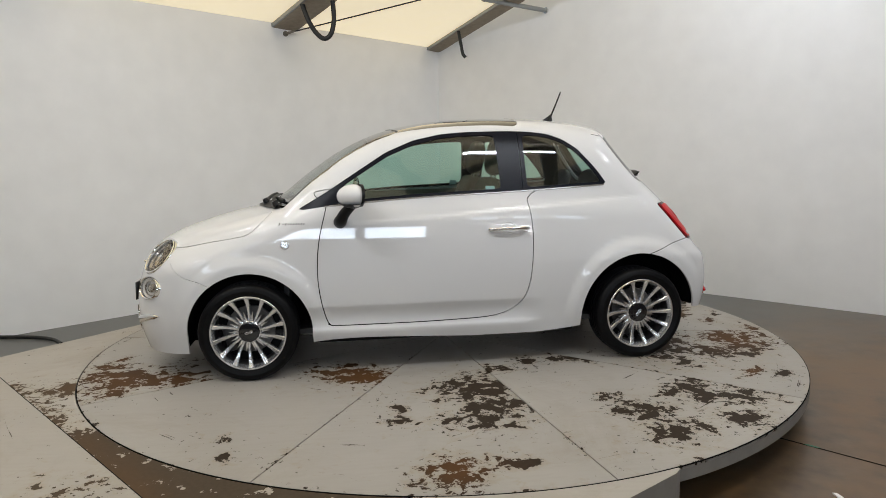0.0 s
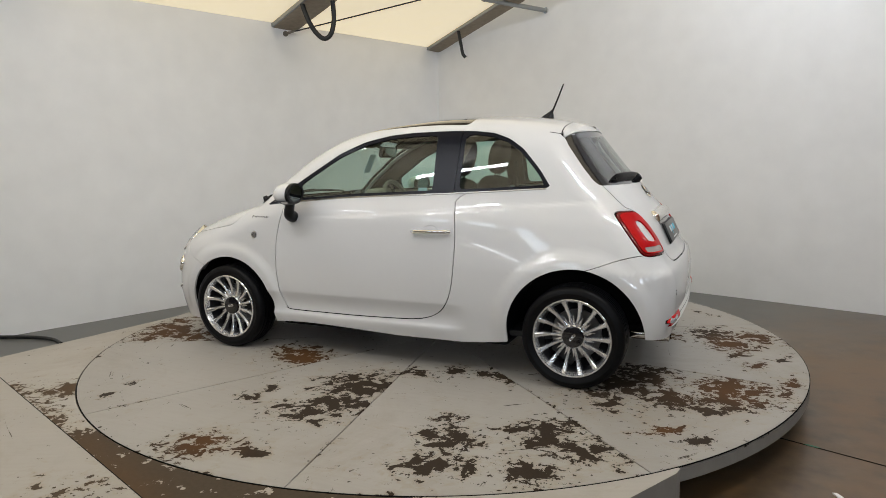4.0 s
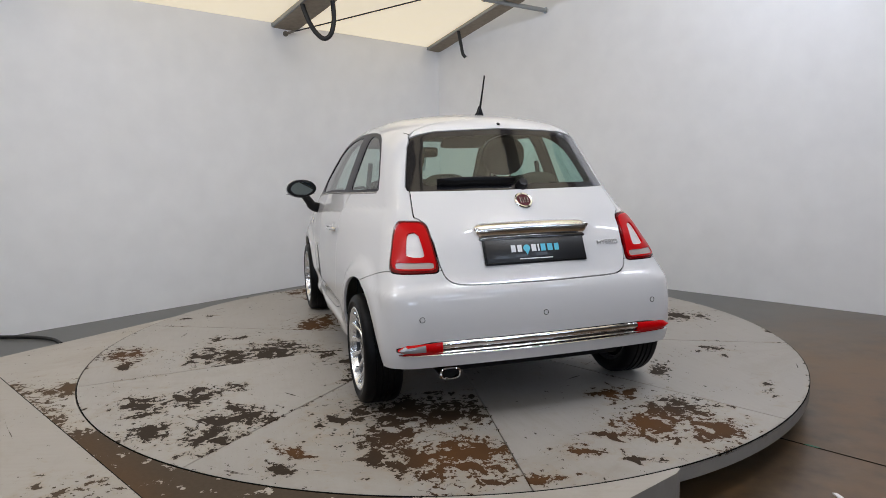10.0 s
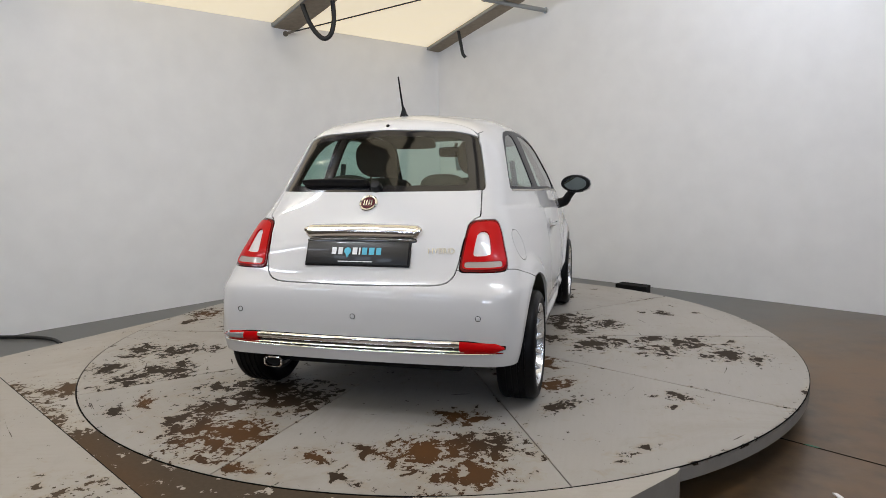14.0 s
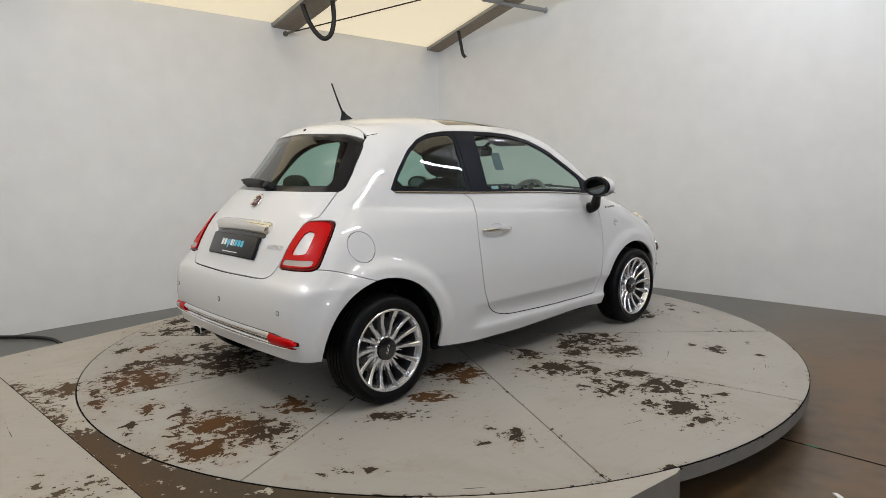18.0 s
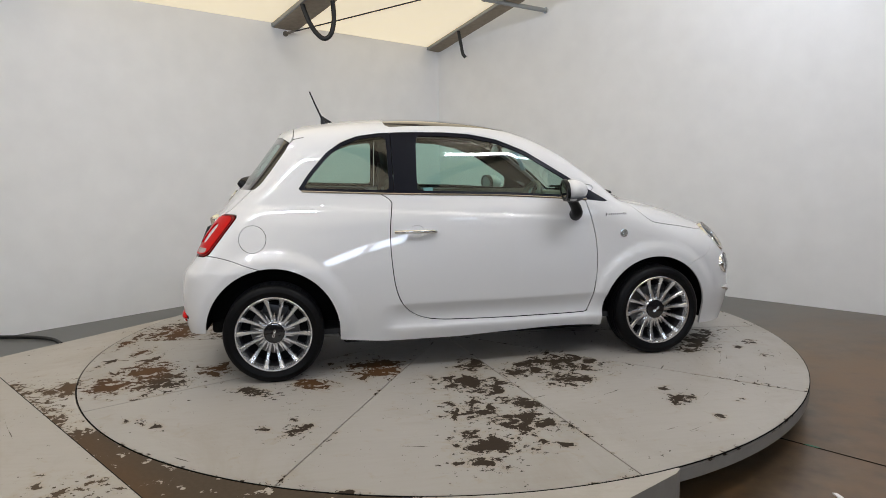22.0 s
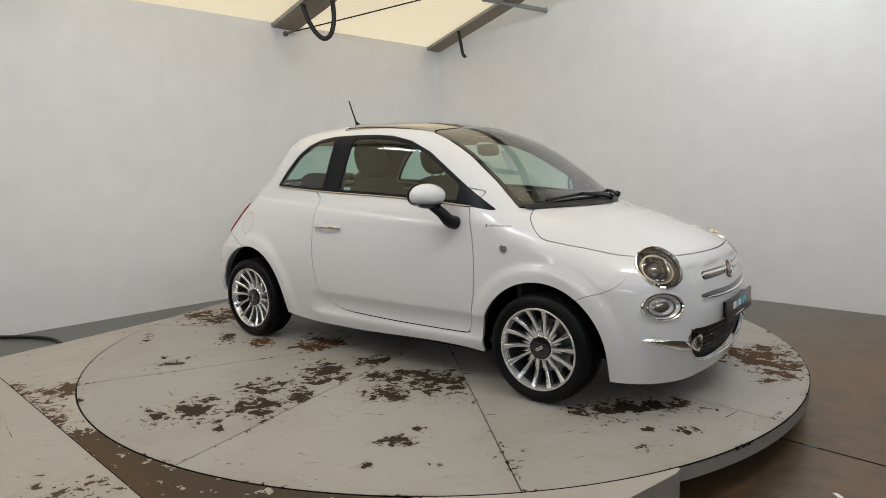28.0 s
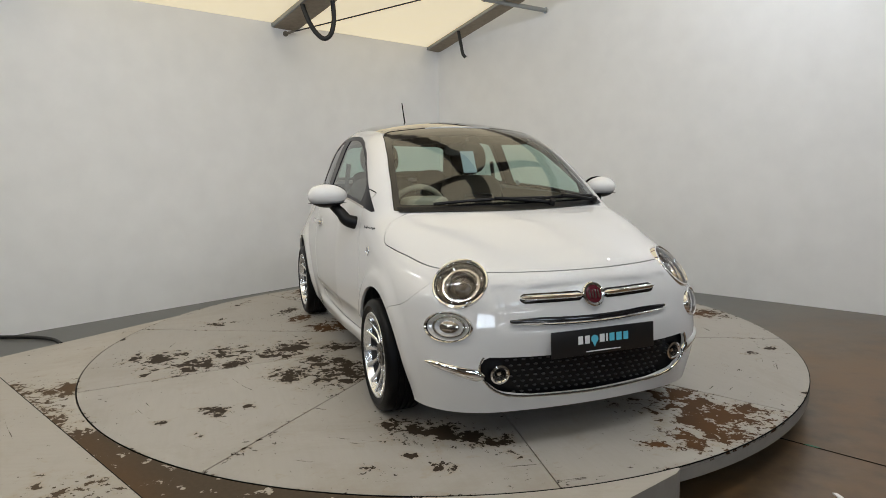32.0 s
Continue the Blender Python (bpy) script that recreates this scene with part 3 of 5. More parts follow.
# worn board edge; its black also carries the shade of the gap beside it
part("edge_strip", lathe([(DISC_R - 0.003, -0.0010), (DISC_R + 0.0016, -0.0014), (DISC_R + 0.0018, -0.0050), (DISC_R - 0.003, -0.0050)], 160, closed=True), M["seam"], turntable, "dark worn edge of the deck boards, blackened for the gap's shade")
part("sub_frame", lathe([(0, -0.019), (DISC_R - 0.021, -0.019), (DISC_R - 0.021, -0.064), (DISC_R - 0.30, -0.075), (0, -0.085)], 96), M["under"], turntable)
part("drive_base", lathe([(0, -0.085), (1.75, -0.085), (1.75, FLOOR), (0, FLOOR)], 64), M["under"], turntable)

# platform round the turntable: a painted board top on a dark plinth, cut round the disc
GAP_R = DISC_R + 0.0055


def round_edge(a0, a1, n=40):
    return [(GAP_R * math.cos(a), GAP_R * math.sin(a)) for a in np.radians(np.linspace(a0, a1, n))]


def platform(name, edge, outer, top, wear_fn, label):
    """A flat stage piece between the disc's edge and the outer outline."""
    n = len(edge)
    outer = [Vector(p) for p in outer]
    lengths = [0.0]
    for a, b in zip(outer, outer[1:]):
        lengths.append(lengths[-1] + (b - a).length)
    ring = []
    for i in range(n):
        t = lengths[-1] * i / (n - 1)
        k = max(j for j in range(len(outer)) if lengths[j] <= t + 1e-9)
        k = min(k, len(outer) - 2)
        ring.append(outer[k].lerp(outer[k + 1], (t - lengths[k]) / (lengths[k + 1] - lengths[k])))
    m = 24
    grid = [(e[0] + (o.x - e[0]) * j / m, e[1] + (o.y - e[1]) * j / m, top) for e, o in zip(edge, ring) for j in range(m + 1)]
    faces = [(i * (m + 1) + j, i * (m + 1) + j + 1, (i + 1) * (m + 1) + j + 1, (i + 1) * (m + 1) + j) for i in range(n - 1) for j in range(m)]
    thing = tagged(empty(name), label, "platform")
    border = [i * (m + 1) + m for i in range(n)] + [(n - 1) * (m + 1) + j for j in range(m - 1, -1, -1)] + [i * (m + 1) for i in range(n - 2, -1, -1)] + list(range(1, m))
    n0 = len(grid)
    low = [(grid[i][0], grid[i][1], FLOOR) for i in border]
    k = len(border)
    pts = np.array(grid)
    worn_mesh("board_top", grid, faces, M["platform"], thing, *wear_fn(pts[:, 0], pts[:, 1]), "white-painted stage board")
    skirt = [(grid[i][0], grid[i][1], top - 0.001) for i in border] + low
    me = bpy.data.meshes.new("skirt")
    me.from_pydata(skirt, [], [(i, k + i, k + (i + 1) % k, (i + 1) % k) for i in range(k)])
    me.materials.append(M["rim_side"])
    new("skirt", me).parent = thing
    return thing


RAMP_A, RAMP_B = Vector((-2.58, -0.82)), Vector((-1.12, -2.24))


def track_wear(x, y):
    """Bare where wheels roll on beside the disc, patchy elsewhere."""
    d = (RAMP_B - RAMP_A).normalized()
    along = (x - RAMP_A.x) * d.x + (y - RAMP_A.y) * d.y
    off = np.abs((x - RAMP_A.x) * -d.y + (y - RAMP_A.y) * d.x)
    bare = 1.1 * np.clip((along - 1.16) / 0.10, 0, 1) * np.clip((0.85 - x) / 0.45, 0, 1)
    patch = 1.05 * np.exp(-((x + 2.08) / 0.20) ** 2 - ((y + 1.02) / 0.17) ** 2) + 0.5 * np.exp(-((x + 2.35) / 0.10) ** 2 - ((y + 0.19) / 0.08) ** 2)
    edge = 0.72 * np.exp(-(off / 0.11) ** 2) * np.clip((along - 0.05) / 0.2, 0, 1)
    patch = np.maximum(patch, edge)
    return np.clip(np.maximum(bare, patch), 0, 1.3), np.clip(0.5 * patch + 0.08 * bare, 0, 1)


platform("side_platform", round_edge(143, 266, 70), [(-1.70, 1.40), (-2.87, -0.38), (-2.95, -0.65), (-2.68, -0.93), (-1.22, -2.35), (-0.9, -2.60), (-0.15, -2.44)], -0.002, track_wear,
         "white-painted stage board, bare brown beside the turntable")
platform("corner_platform", round_edge(267, 293.7, 24), [(-0.12, -2.44), (0.40, -2.506), (0.900, -2.120), (0.9185, -2.102), (0.9185, -2.088)], 0.0, lambda x, y: (np.clip((0.15 - x) / 0.35, 0, 0.5), 0 * x),
         "white-painted corner of the stage in front of the turntable")
# drive-on ramp board laid against the platform
out = Vector((RAMP_A.y - RAMP_B.y, RAMP_B.x - RAMP_A.x)).normalized()
if out.dot(RAMP_A) < 0:
    out = -out
d = (RAMP_B - RAMP_A).normalized()
p0, p1 = RAMP_A - d * 1.2, RAMP_B + d * 0.9
grid, faces = [], []
for i in range(91):
    for j in range(49):
        q = p0.lerp(p1, i / 90) + out * (1.6 * j / 48)
        grid.append((q.x, q.y, 0.004))
faces = [(i * 49 + j, (i + 1) * 49 + j, (i + 1) * 49 + j + 1, i * 49 + j + 1) for i in range(90) for j in range(48)]
border = [i * 49 for i in range(91)] + [90 * 49 + j for j in range(1, 49)] + [i * 49 + 48 for i in range(89, -1, -1)] + [j for j in range(47, 0, -1)]
low = [(grid[i][0], grid[i][1], FLOOR) for i in border]
k = len(border)
faces += [(border[i], border[(i + 1) % k], len(grid) + (i + 1) % k, len(grid) + i) for i in range(k)]
pts = np.array(grid + low)
u, v = (pts[:, 0] + pts[:, 1] + 3.54) * 0.707, (pts[:, 1] - pts[:, 0] + 0.78) * 0.707
wear = np.maximum(0.95 * np.exp(-(u / 0.14) ** 2 - (v / 0.035) ** 2), 0.42 * np.exp(-((pts[:, 0] + 1.55) / 0.35) ** 2 - ((pts[:, 1] + 2.15) / 0.18) ** 2))
tagged(worn_mesh("ramp_board", grid + low, faces, M["platform"], None, wear, 0.3 * wear), "scuffed white-painted ramp board leading onto the stage", "ramp")
# open joint between the ramp board and the stage board
side = -out * 0.007
bm = prism([p0, p1, p1 + side, p0 + side], -0.03, 0.0005)
part("board_joint", bm, M["seam"], bpy.data.objects["side_platform"], smooth=False)
# dark end of the stage behind the disc
bm = prism([(1.74, 1.94), (1.98, 1.72), (2.06, 1.84), (1.84, 2.04)], FLOOR, -0.035)
tagged(bm_object("rear_platform", bm, M["under"], smooth=False), "black end of the stage frame behind the turntable", "platform")
# ---- the car: a body skin found by rays, then cut into panels ----
TOP_LINE = [(1.78, -0.25), (1.845, 0.05), (1.880, 0.17), (1.905, 0.25), (1.918, 0.33), (1.922, 0.44), (1.908, 0.55), (1.880, 0.645), (1.835, 0.72), (1.76, 0.775),
            (1.62, 0.835), (1.40, 0.903), (1.22, 0.943), (1.12, 0.970), (1.025, 1.038), (0.885, 1.148), (0.685, 1.283), (0.455, 1.391), (0.22, 1.450), (-0.05, 1.479),
            (-0.32, 1.488), (-0.62, 1.477), (-0.88, 1.448), (-1.03, 1.405), (-1.10, 1.33), (-1.20, 1.20), (-1.315, 1.06), (-1.413, 0.94), (-1.480, 0.84), (-1.525, 0.74), (-1.558, 0.675),
            (-1.595, 0.62), (-1.612, 0.53), (-1.612, 0.43), (-1.600, 0.33), (-1.580, 0.25), (-1.55, 0.10), (-1.50, -0.25)]
outline = [(p.x, p.y) for p in spline([Vector((x, z, 0)) for x, z in TOP_LINE], 6)]


def signed_distance(px, pz, poly):
    """Distance of points to a closed outline, negative inside."""
    poly = np.array(poly)
    best = np.full(px.shape, 1e9)
    inside = np.zeros(px.shape, bool)
    for (ax, az), (bx, bz) in zip(poly, np.roll(poly, -1, 0)):
        dx, dz = bx - ax, bz - az
        t = np.clip(((px - ax) * dx + (pz - az) * dz) / (dx * dx + dz * dz + 1e-12), 0, 1)
        best = np.minimum(best, (px - ax - t * dx) ** 2 + (pz - az - t * dz) ** 2)
        cross = ((az > pz) != (bz > pz)) & (px < (bx - ax) * (pz - az) / (bz - az + 1e-12) + ax)
        inside ^= cross
    return np.where(inside, -1, 1) * np.sqrt(best)


GX, GZ = np.linspace(-2.2, 2.5, 471), np.linspace(-0.3, 2.0, 231)
SDF = signed_distance(*np.meshgrid(GX, GZ, indexing="ij"), outline)


def silhouette(x, z):
    i, j = np.clip((x + 2.2) / 0.01, 0, 469.999), np.clip((z + 0.3) / 0.01, 0, 229.999)
    a, b = i.astype(int), j.astype(int)
    u, v = i - a, j - b
    return (SDF[a, b] * (1 - u) * (1 - v) + SDF[a + 1, b] * u * (1 - v) + SDF[a, b + 1] * (1 - u) * v + SDF[a + 1, b + 1] * u * v)


half_width = curve_between([0.10, 0.20, 0.30, 0.42, 0.50, 0.60, 0.70, 0.80, 0.88, 0.93, 0.98, 1.06, 1.20, 1.34, 1.44, 1.6],
                           [0.740, 0.757, 0.776, 0.794, 0.799, 0.799, 0.794, 0.783, 0.770, 0.754, 0.733, 0.701, 0.645, 0.584, 0.535, 0.44])
# the sill stands proud under the doors, the door's foot is drawn in above it
sill_step = curve_between([0.10, 0.185, 0.225, 0.246, 0.260, 0.276, 0.290, 0.372, 0.386, 0.402], [0.0, 0.002, 0.008, 0.009, 0.006, -0.005, -0.011, -0.010, -0.005, 0.0])
plan_front = curve_between([0.3, 0.9, 1.2, 1.5, 1.7, 2.0], [1.0, 0.966, 0.962, 0.946, 0.90, 0.80])
plan_rear = curve_between([-1.8, -1.5, -1.2, -0.9, -0.5, 0.0], [0.90, 0.935, 0.965, 0.985, 0.997, 1.0])
upper_rear = curve_between([-1.7, -1.3, -0.95, -0.6, -0.2, 0.3], [0.80, 0.865, 0.92, 0.97, 1.0, 1.0])
bow_rear = curve_between([0.2, 0.6, 0.75, 0.95, 1.1, 1.5], [0.06, 0.06, 0.07, 0.13, 0.24, 0.32])
bow_front = curve_between([0.2, 0.5, 0.75, 0.95, 1.1, 1.5], [0.22, 0.24, 0.28, 0.26, 0.22, 0.20])
crown = curve_between([-1.5, -1.0, -0.3, 0.4, 1.0, 1.4, 1.9], [0.10, 0.20, 0.22, 0.18, 0.06, 0.12, 0.16])
round_k = curve_between([-1.7, -1.2, -0.6, 0.6, 1.1, 1.5, 1.9], [0.15, 0.13, 0.12, 0.10, 0.14, 0.24, 0.30])


def ease(t):
    t = np.clip(t, 0, 1)
    return t * t * (3 - 2 * t)


def skin(x, y, z):
    """Below zero inside the car's body."""
    a = np.abs(y)
    bow = np.where(x > 0, bow_front(z), -bow_rear(z)) * np.clip(np.abs(x) - 0.25, 0, 0.5) * 2
    up = np.clip((z - 0.62) / 0.35, 0, 1)
    width = half_width(z) * plan_front(x) * plan_rear(x) * (1 - up * (1 - upper_rear(x)))
    width = width + sill_step(z) * ease((0.98 - x) / 0.12) * ease((x + 0.52) / 0.16)
    for cx, cz, r in ((1.197, 0.263, 0.345), (-1.098, 0.275, 0.365)):          # flared wheel arches
        d = np.hypot(x - cx, np.clip(z - cz, 0, None)) - r
        width = width + 0.020 * (1 - ease((d - 0.035) / 0.075)) * ease((z - 0.13) / 0.22)
    crease = 0.905 - 0.062 * x
    width = width - 0.0065 * ease((z - crease) / 0.018 + 0.5) * ease((0.82 - x) / 0.45) * ease((x + 1.30) / 0.3)
    s = silhouette(x + bow * a * a, z + crown(x) * a * a * np.clip((z - 0.6) / 0.2, 0, 1))
    s = s + 0.008 * ease((x - 1.2) / 0.2) * ease((0.690 - z) / 0.022) * ease((z - 0.49) / 0.05) * ease((0.455 - a) / 0.045)          # sunk nose panel
    w = (a - width) * 0.93
    k = round_k(x) * (0.75 + 0.25 * np.clip((z - 0.35) / 0.2, 0, 1))
    h = np.clip(k - np.abs(s - w), 0, None) / k
    return np.maximum(s, w) + h * h * k * 0.25


def shoot(ox, oz, ex, ey, ez):
    """Where rays from (ox, 0, oz) leave the skin."""
    lo, hi = np.zeros_like(ex), np.full_like(ex, 2.2)
    for _ in range(25):
        mid = (lo + hi) / 2
        out = skin(ox + mid * ex, mid * ey, oz + mid * ez) > 0
        hi, lo = np.where(out, mid, hi), np.where(out, lo, mid)
    return np.stack([ox + lo * ex, lo * ey, oz + lo * ez], -1)


def skin_grid():
    """Vertices and quads of the right-hand and left-hand skin."""
    FX, RX, CZ = 1.205, -1.095, 0.34
    cols = [(FX, math.cos(a), math.sin(a)) for a in np.radians(np.linspace(-48, 89, 84))]
    cols += [(x, 0.0, 1.0) for x in np.linspace(FX, RX, 100)]
    cols += [(RX, math.cos(a), math.sin(a)) for a in np.radians(np.linspace(91, 228, 70))]
    half = np.concatenate([np.linspace(0, 40, 20), np.linspace(40, 58, 22)[1:], np.linspace(58, 78, 14)[1:], np.linspace(78, 90, 19)[1:]])
    phi = np.radians(np.concatenate([-half[:0:-1], half]))
    c = np.array(cols)
    ox = np.repeat(c[:, :1], len(phi), 1)
    ex, ez = np.cos(phi)[None] * c[:, 1:2], np.cos(phi)[None] * c[:, 2:3]
    ey = np.repeat(np.sin(phi)[None], len(c), 0)
    A = shoot(ox, np.full_like(ox, CZ), ex, ey, ez)
    xs, zs = np.linspace(FX, RX, 100), np.linspace(CZ, 0.185, 22)
    X, Z = np.meshgrid(xs, zs, indexing="ij")
    B = shoot(X, Z, np.zeros_like(X), np.ones_like(X), np.zeros_like(X))
    n0, n1 = A.shape[:2]
    m0, m1 = B.shape[:2]
    verts = np.concatenate([A.reshape(-1, 3), B.reshape(-1, 3), B.reshape(-1, 3) * (1, -1, 1)])
    quads = [(i * n1 + j, i * n1 + j + 1, (i + 1) * n1 + j + 1, (i + 1) * n1 + j) for i in range(n0 - 1) for j in range(n1 - 1)]
    o = n0 * n1
    low = [(o + i * m1 + j, o + i * m1 + j + 1, o + (i + 1) * m1 + j + 1, o + (i + 1) * m1 + j) for i in range(m0 - 1) for j in range(m1 - 1)]
    quads += low + [tuple(k + m0 * m1 for k in q[::-1]) for q in low]
    return verts, quads


def skin_normals(v):
    e = 0.006
    x, y, z = np.asarray(v, float).T
    g = np.stack([skin(x + e, y, z) - skin(x - e, y, z), skin(x, y + e, z) - skin(x, y - e, z), skin(x, y, z + e) - skin(x, y, z - e)], -1)
    return g / np.maximum(np.linalg.norm(g, axis=1, keepdims=True), 1e-9)


# ---- cutting the skin into panels ----
class Sheet:
    """A piece of skin: shared points, their normals, and polygons."""

    def __init__(self, points, normals, polys):
        self.v, self.n, self.polys = points, normals, polys

    def cut(self, field):
        """The pieces where field < 0 and where it is not; both share the cut's points."""
        f = field(self.v)
        v, nn, extra, made = self.v, self.n, [], {}
        inside, outside = [], []
        base = len(v)

        def cross(a, b):
            key = (a, b) if a < b else (b, a)
            if key not in made:
                t = f[a] / (f[a] - f[b])
                made[key] = base + len(extra)
                extra.append((v[a] + t * (v[b] - v[a]), nn[a] + t * (nn[b] - nn[a])))
            return made[key]

        neg = (f < 0).tolist()
        for p in self.polys:
            k = sum([neg[i] for i in p])
            if k == len(p):
                inside.append(p)
            elif k == 0:
                outside.append(p)
            else:
                a, b = [], []
                for i, j in zip(p, p[1:] + p[:1]):
                    (a if neg[i] else b).append(i)
                    if neg[i] != neg[j]:
                        c = cross(i, j)
                        a.append(c)
                        b.append(c)
                if len(a) > 2:
                    inside.append(tuple(a))
                if len(b) > 2:
                    outside.append(tuple(b))
        if extra:
            v = np.concatenate([v, np.array([e[0] for e in extra])])
            en = np.array([e[1] for e in extra])
            nn = np.concatenate([nn, en / np.maximum(np.linalg.norm(en, axis=1, keepdims=True), 1e-9)])
        return Sheet(v, nn, inside), Sheet(v, nn, outside)

    def open_gap(self, field, width=0.0027):
        """Inside and outside with a narrow gap between, which joins the gaps."""
        ins, rest = self.cut(lambda p: field(p) + width)
        gap, out = rest.cut(lambda p: field(p) - width)
        gaps.append(gap)
        return ins, out

    def side(self, s):
        keep = [p for p in self.polys if self.v[list(p), 1].mean() * s > 0]
        return Sheet(self.v, self.n, keep)

    def join(self, other):
        o = len(self.v)
        return Sheet(np.concatenate([self.v, other.v]), np.concatenate([self.n, other.n]), self.polys + [tuple(i + o for i in p) for p in other.polys])

    def build(self, name, mat, parent, label="", inset=0.0, rim=0.014, flip=False):
        used = sorted({i for p in self.polys for i in p})
        if not used:
            return None
        at = {k: i for i, k in enumerate(used)}
        v, n = self.v[used] - inset * self.n[used], self.n[used]
        polys = [tuple(at[i] for i in p) for p in self.polys]
        polys = [q if np.dot(np.cross(v[q[1]] - v[q[0]], v[q[2]] - v[q[0]]), n[q[0]]) > 0 else q[::-1] for q in polys]
        if flip:
            polys, n = [q[::-1] for q in polys], -n
        if rim:
            edges = {}
            for q in polys:
                for a, b in zip(q, q[1:] + q[:1]):
                    edges[(a, b)] = edges.get((a, b), 0) + 1
            border = [(a, b) for (a, b) in edges if (b, a) not in edges]
            if border:
                ia, ib = np.array([e[0] for e in border]), np.array([e[1] for e in border])
                w = np.cross(v[ib] - v[ia], n[ia])
                w /= np.maximum(np.linalg.norm(w, axis=1, keepdims=True), 1e-9)
                o, k = len(v), len(border)
                polys += [(o + i, o + 2 * k + i, o + 3 * k + i, o + k + i) for i in range(k)]
                v = np.concatenate([v, v[ia], v[ib], v[ia] - rim * n[ia], v[ib] - rim * n[ib]])
                n = np.concatenate([n, w, w, w, w])
        me = bpy.data.meshes.new(name)
        me.from_pydata(v.tolist(), [], polys)
        me.materials.append(mat)
        me.shade_smooth()
        me.normals_split_custom_set_from_vertices(n.tolist())
        ob = new(name, me)
        ob.parent = parent
        if label:
            ob["label"] = label
        return ob


gaps = []


def flat_field(points, axes, smooth=0, closed=True):
    """Distance to an outline in two of the three axes; axis 1 is taken without its sign."""
    pts = points if not smooth else [(p.x, p.y) for p in spline([Vector((a, b, 0)) for a, b in points], smooth, closed)]
    return lambda p: signed_distance(np.abs(p[:, axes[0]]) if axes[0] == 1 else p[:, axes[0]], p[:, axes[1]], pts)


def smax(*fields, k=0.02):
    a = fields[0]
    for b in fields[1:]:
        h = np.clip(k - np.abs(a - b), 0, None) / k
        a = np.maximum(a, b) + h * h * k * 0.25
    return a


def bisect(fn, lo, hi):
    lo, hi = float(lo), float(hi)
    for _ in range(22):
        mid = (lo + hi) / 2
        if fn(mid) > 0:
            hi = mid
        else:
            lo = mid
    return lo


def _skin1(x, y, z):
    return float(skin(np.array([x]), np.array([y]), np.array([z]))[0])


def side_point(x, z, s=1, out=0.0):
    y = bisect(lambda t: _skin1(x, t, z), 0, 1.2)
    return lift((x, s * y, z), out)


def front_point(y, z, out=0.0):
    return lift((bisect(lambda t: _skin1(t, y, z), 0.5, 2.4), y, z), out)


def rear_point(y, z, out=0.0):
    return lift((-bisect(lambda t: _skin1(-t, y, z), 0.5, 2.2), y, z), out)


def top_point(x, y, out=0.0):
    return lift((x, y, bisect(lambda t: _skin1(x, y, t), 0.6, 1.8)), out)


def normal_at(p):
    return Vector(skin_normals([tuple(p)])[0])


def lift(p, out):
    return Vector(p) + normal_at(p) * out if out else Vector(p)


def facing(p, n, up=(0, 0, 1)):
    """A pose at p whose z axis is n and whose y axis leans to up."""
    z = Vector(n).normalized()
    x = Vector(up).cross(z).normalized()
    y = z.cross(x)
    m = Matrix((x, y, z)).transposed().to_4x4()
    m.translation = p
    return m


car = tagged(empty("car"), "small white three-door hatchback with chrome trim parked on the turntable", "car")
_v, _q = skin_grid()
sheet = Sheet(_v, skin_normals(_v), _q)
X, Y, Z = 0, 1, 2


def arch(p):
    a = np.abs(p[:, Y])
    f = np.hypot((p[:, X] - 1.197) / (1 + 0.06 * np.clip(0.26 - p[:, Z], 0, 1)), np.clip(p[:, Z] - 0.263, 0, None)) - 0.345
    r = np.hypot(p[:, X] + 1.098, np.clip(p[:, Z] - 0.275, 0, None)) - 0.365
    return np.maximum(np.minimum(f, r), 0.42 - a)


_, sheet = sheet.cut(arch)
hem = curve_between([-1.6, -1.1, -0.75, 0.85, 1.2, 1.5, 1.9], [0.288, 0.288, 0.216, 0.192, 0.150, 0.150, 0.156])
_, sheet = sheet.cut(lambda p: p[:, Z] - np.where(p[:, X] < -1.0, 0.288, hem(p[:, X])))

# glass areas
screen_line = [(0, 0.953), (0.40, 0.955), (0.618, 0.958), (0.602, 1.03), (0.565, 1.18), (0.525, 1.30), (0.492, 1.372), (0.44, 1.394), (0.25, 1.412), (0, 1.418), (-0.2, 1.418), (-0.2, 0.953)]
screen_field = lambda p: np.maximum(flat_field(screen_line, (1, 2))(p), 0.25 - p[:, X])
windscreen, sheet = sheet.open_gap(screen_field, 0.0015)
roof_field = lambda p: smax(np.abs(p[:, X] + 0.04) - 0.385, np.abs(p[:, Y]) - 0.49, 1.30 - p[:, Z], k=0.05)
roof_glass, sheet = sheet.open_gap(roof_field, 0.0015)
DLO = [(0.925, 0.942), (0.76, 0.964), (0.25, 1.001), (-0.40, 1.026), (-0.915, 1.050), (-0.937, 1.060), (-0.876, 1.150), (-0.772, 1.267), (-0.685, 1.327), (-0.590, 1.362), (-0.47, 1.377),
       (-0.355, 1.381), (-0.24, 1.381), (-0.08, 1.378), (0.075, 1.366), (0.240, 1.331), (0.405, 1.262), (0.572, 1.157), (0.737, 1.052)]
dlo_field = lambda p: np.maximum(flat_field(DLO, (0, 2))(p), 0.30 - np.abs(p[:, Y]))
dlo, sheet = sheet.cut(dlo_field)
rear_glass_line = [(0, 1.063), (0.538, 1.063), (0.545, 1.075), (0.520, 1.17), (0.482, 1.31), (0.462, 1.335), (0.36, 1.358), (0, 1.372), (-0.2, 1.372), (-0.2, 1.063)]
rear_field = lambda p: np.maximum(flat_field(rear_glass_line, (1, 2))(p), p[:, X] + 0.9)
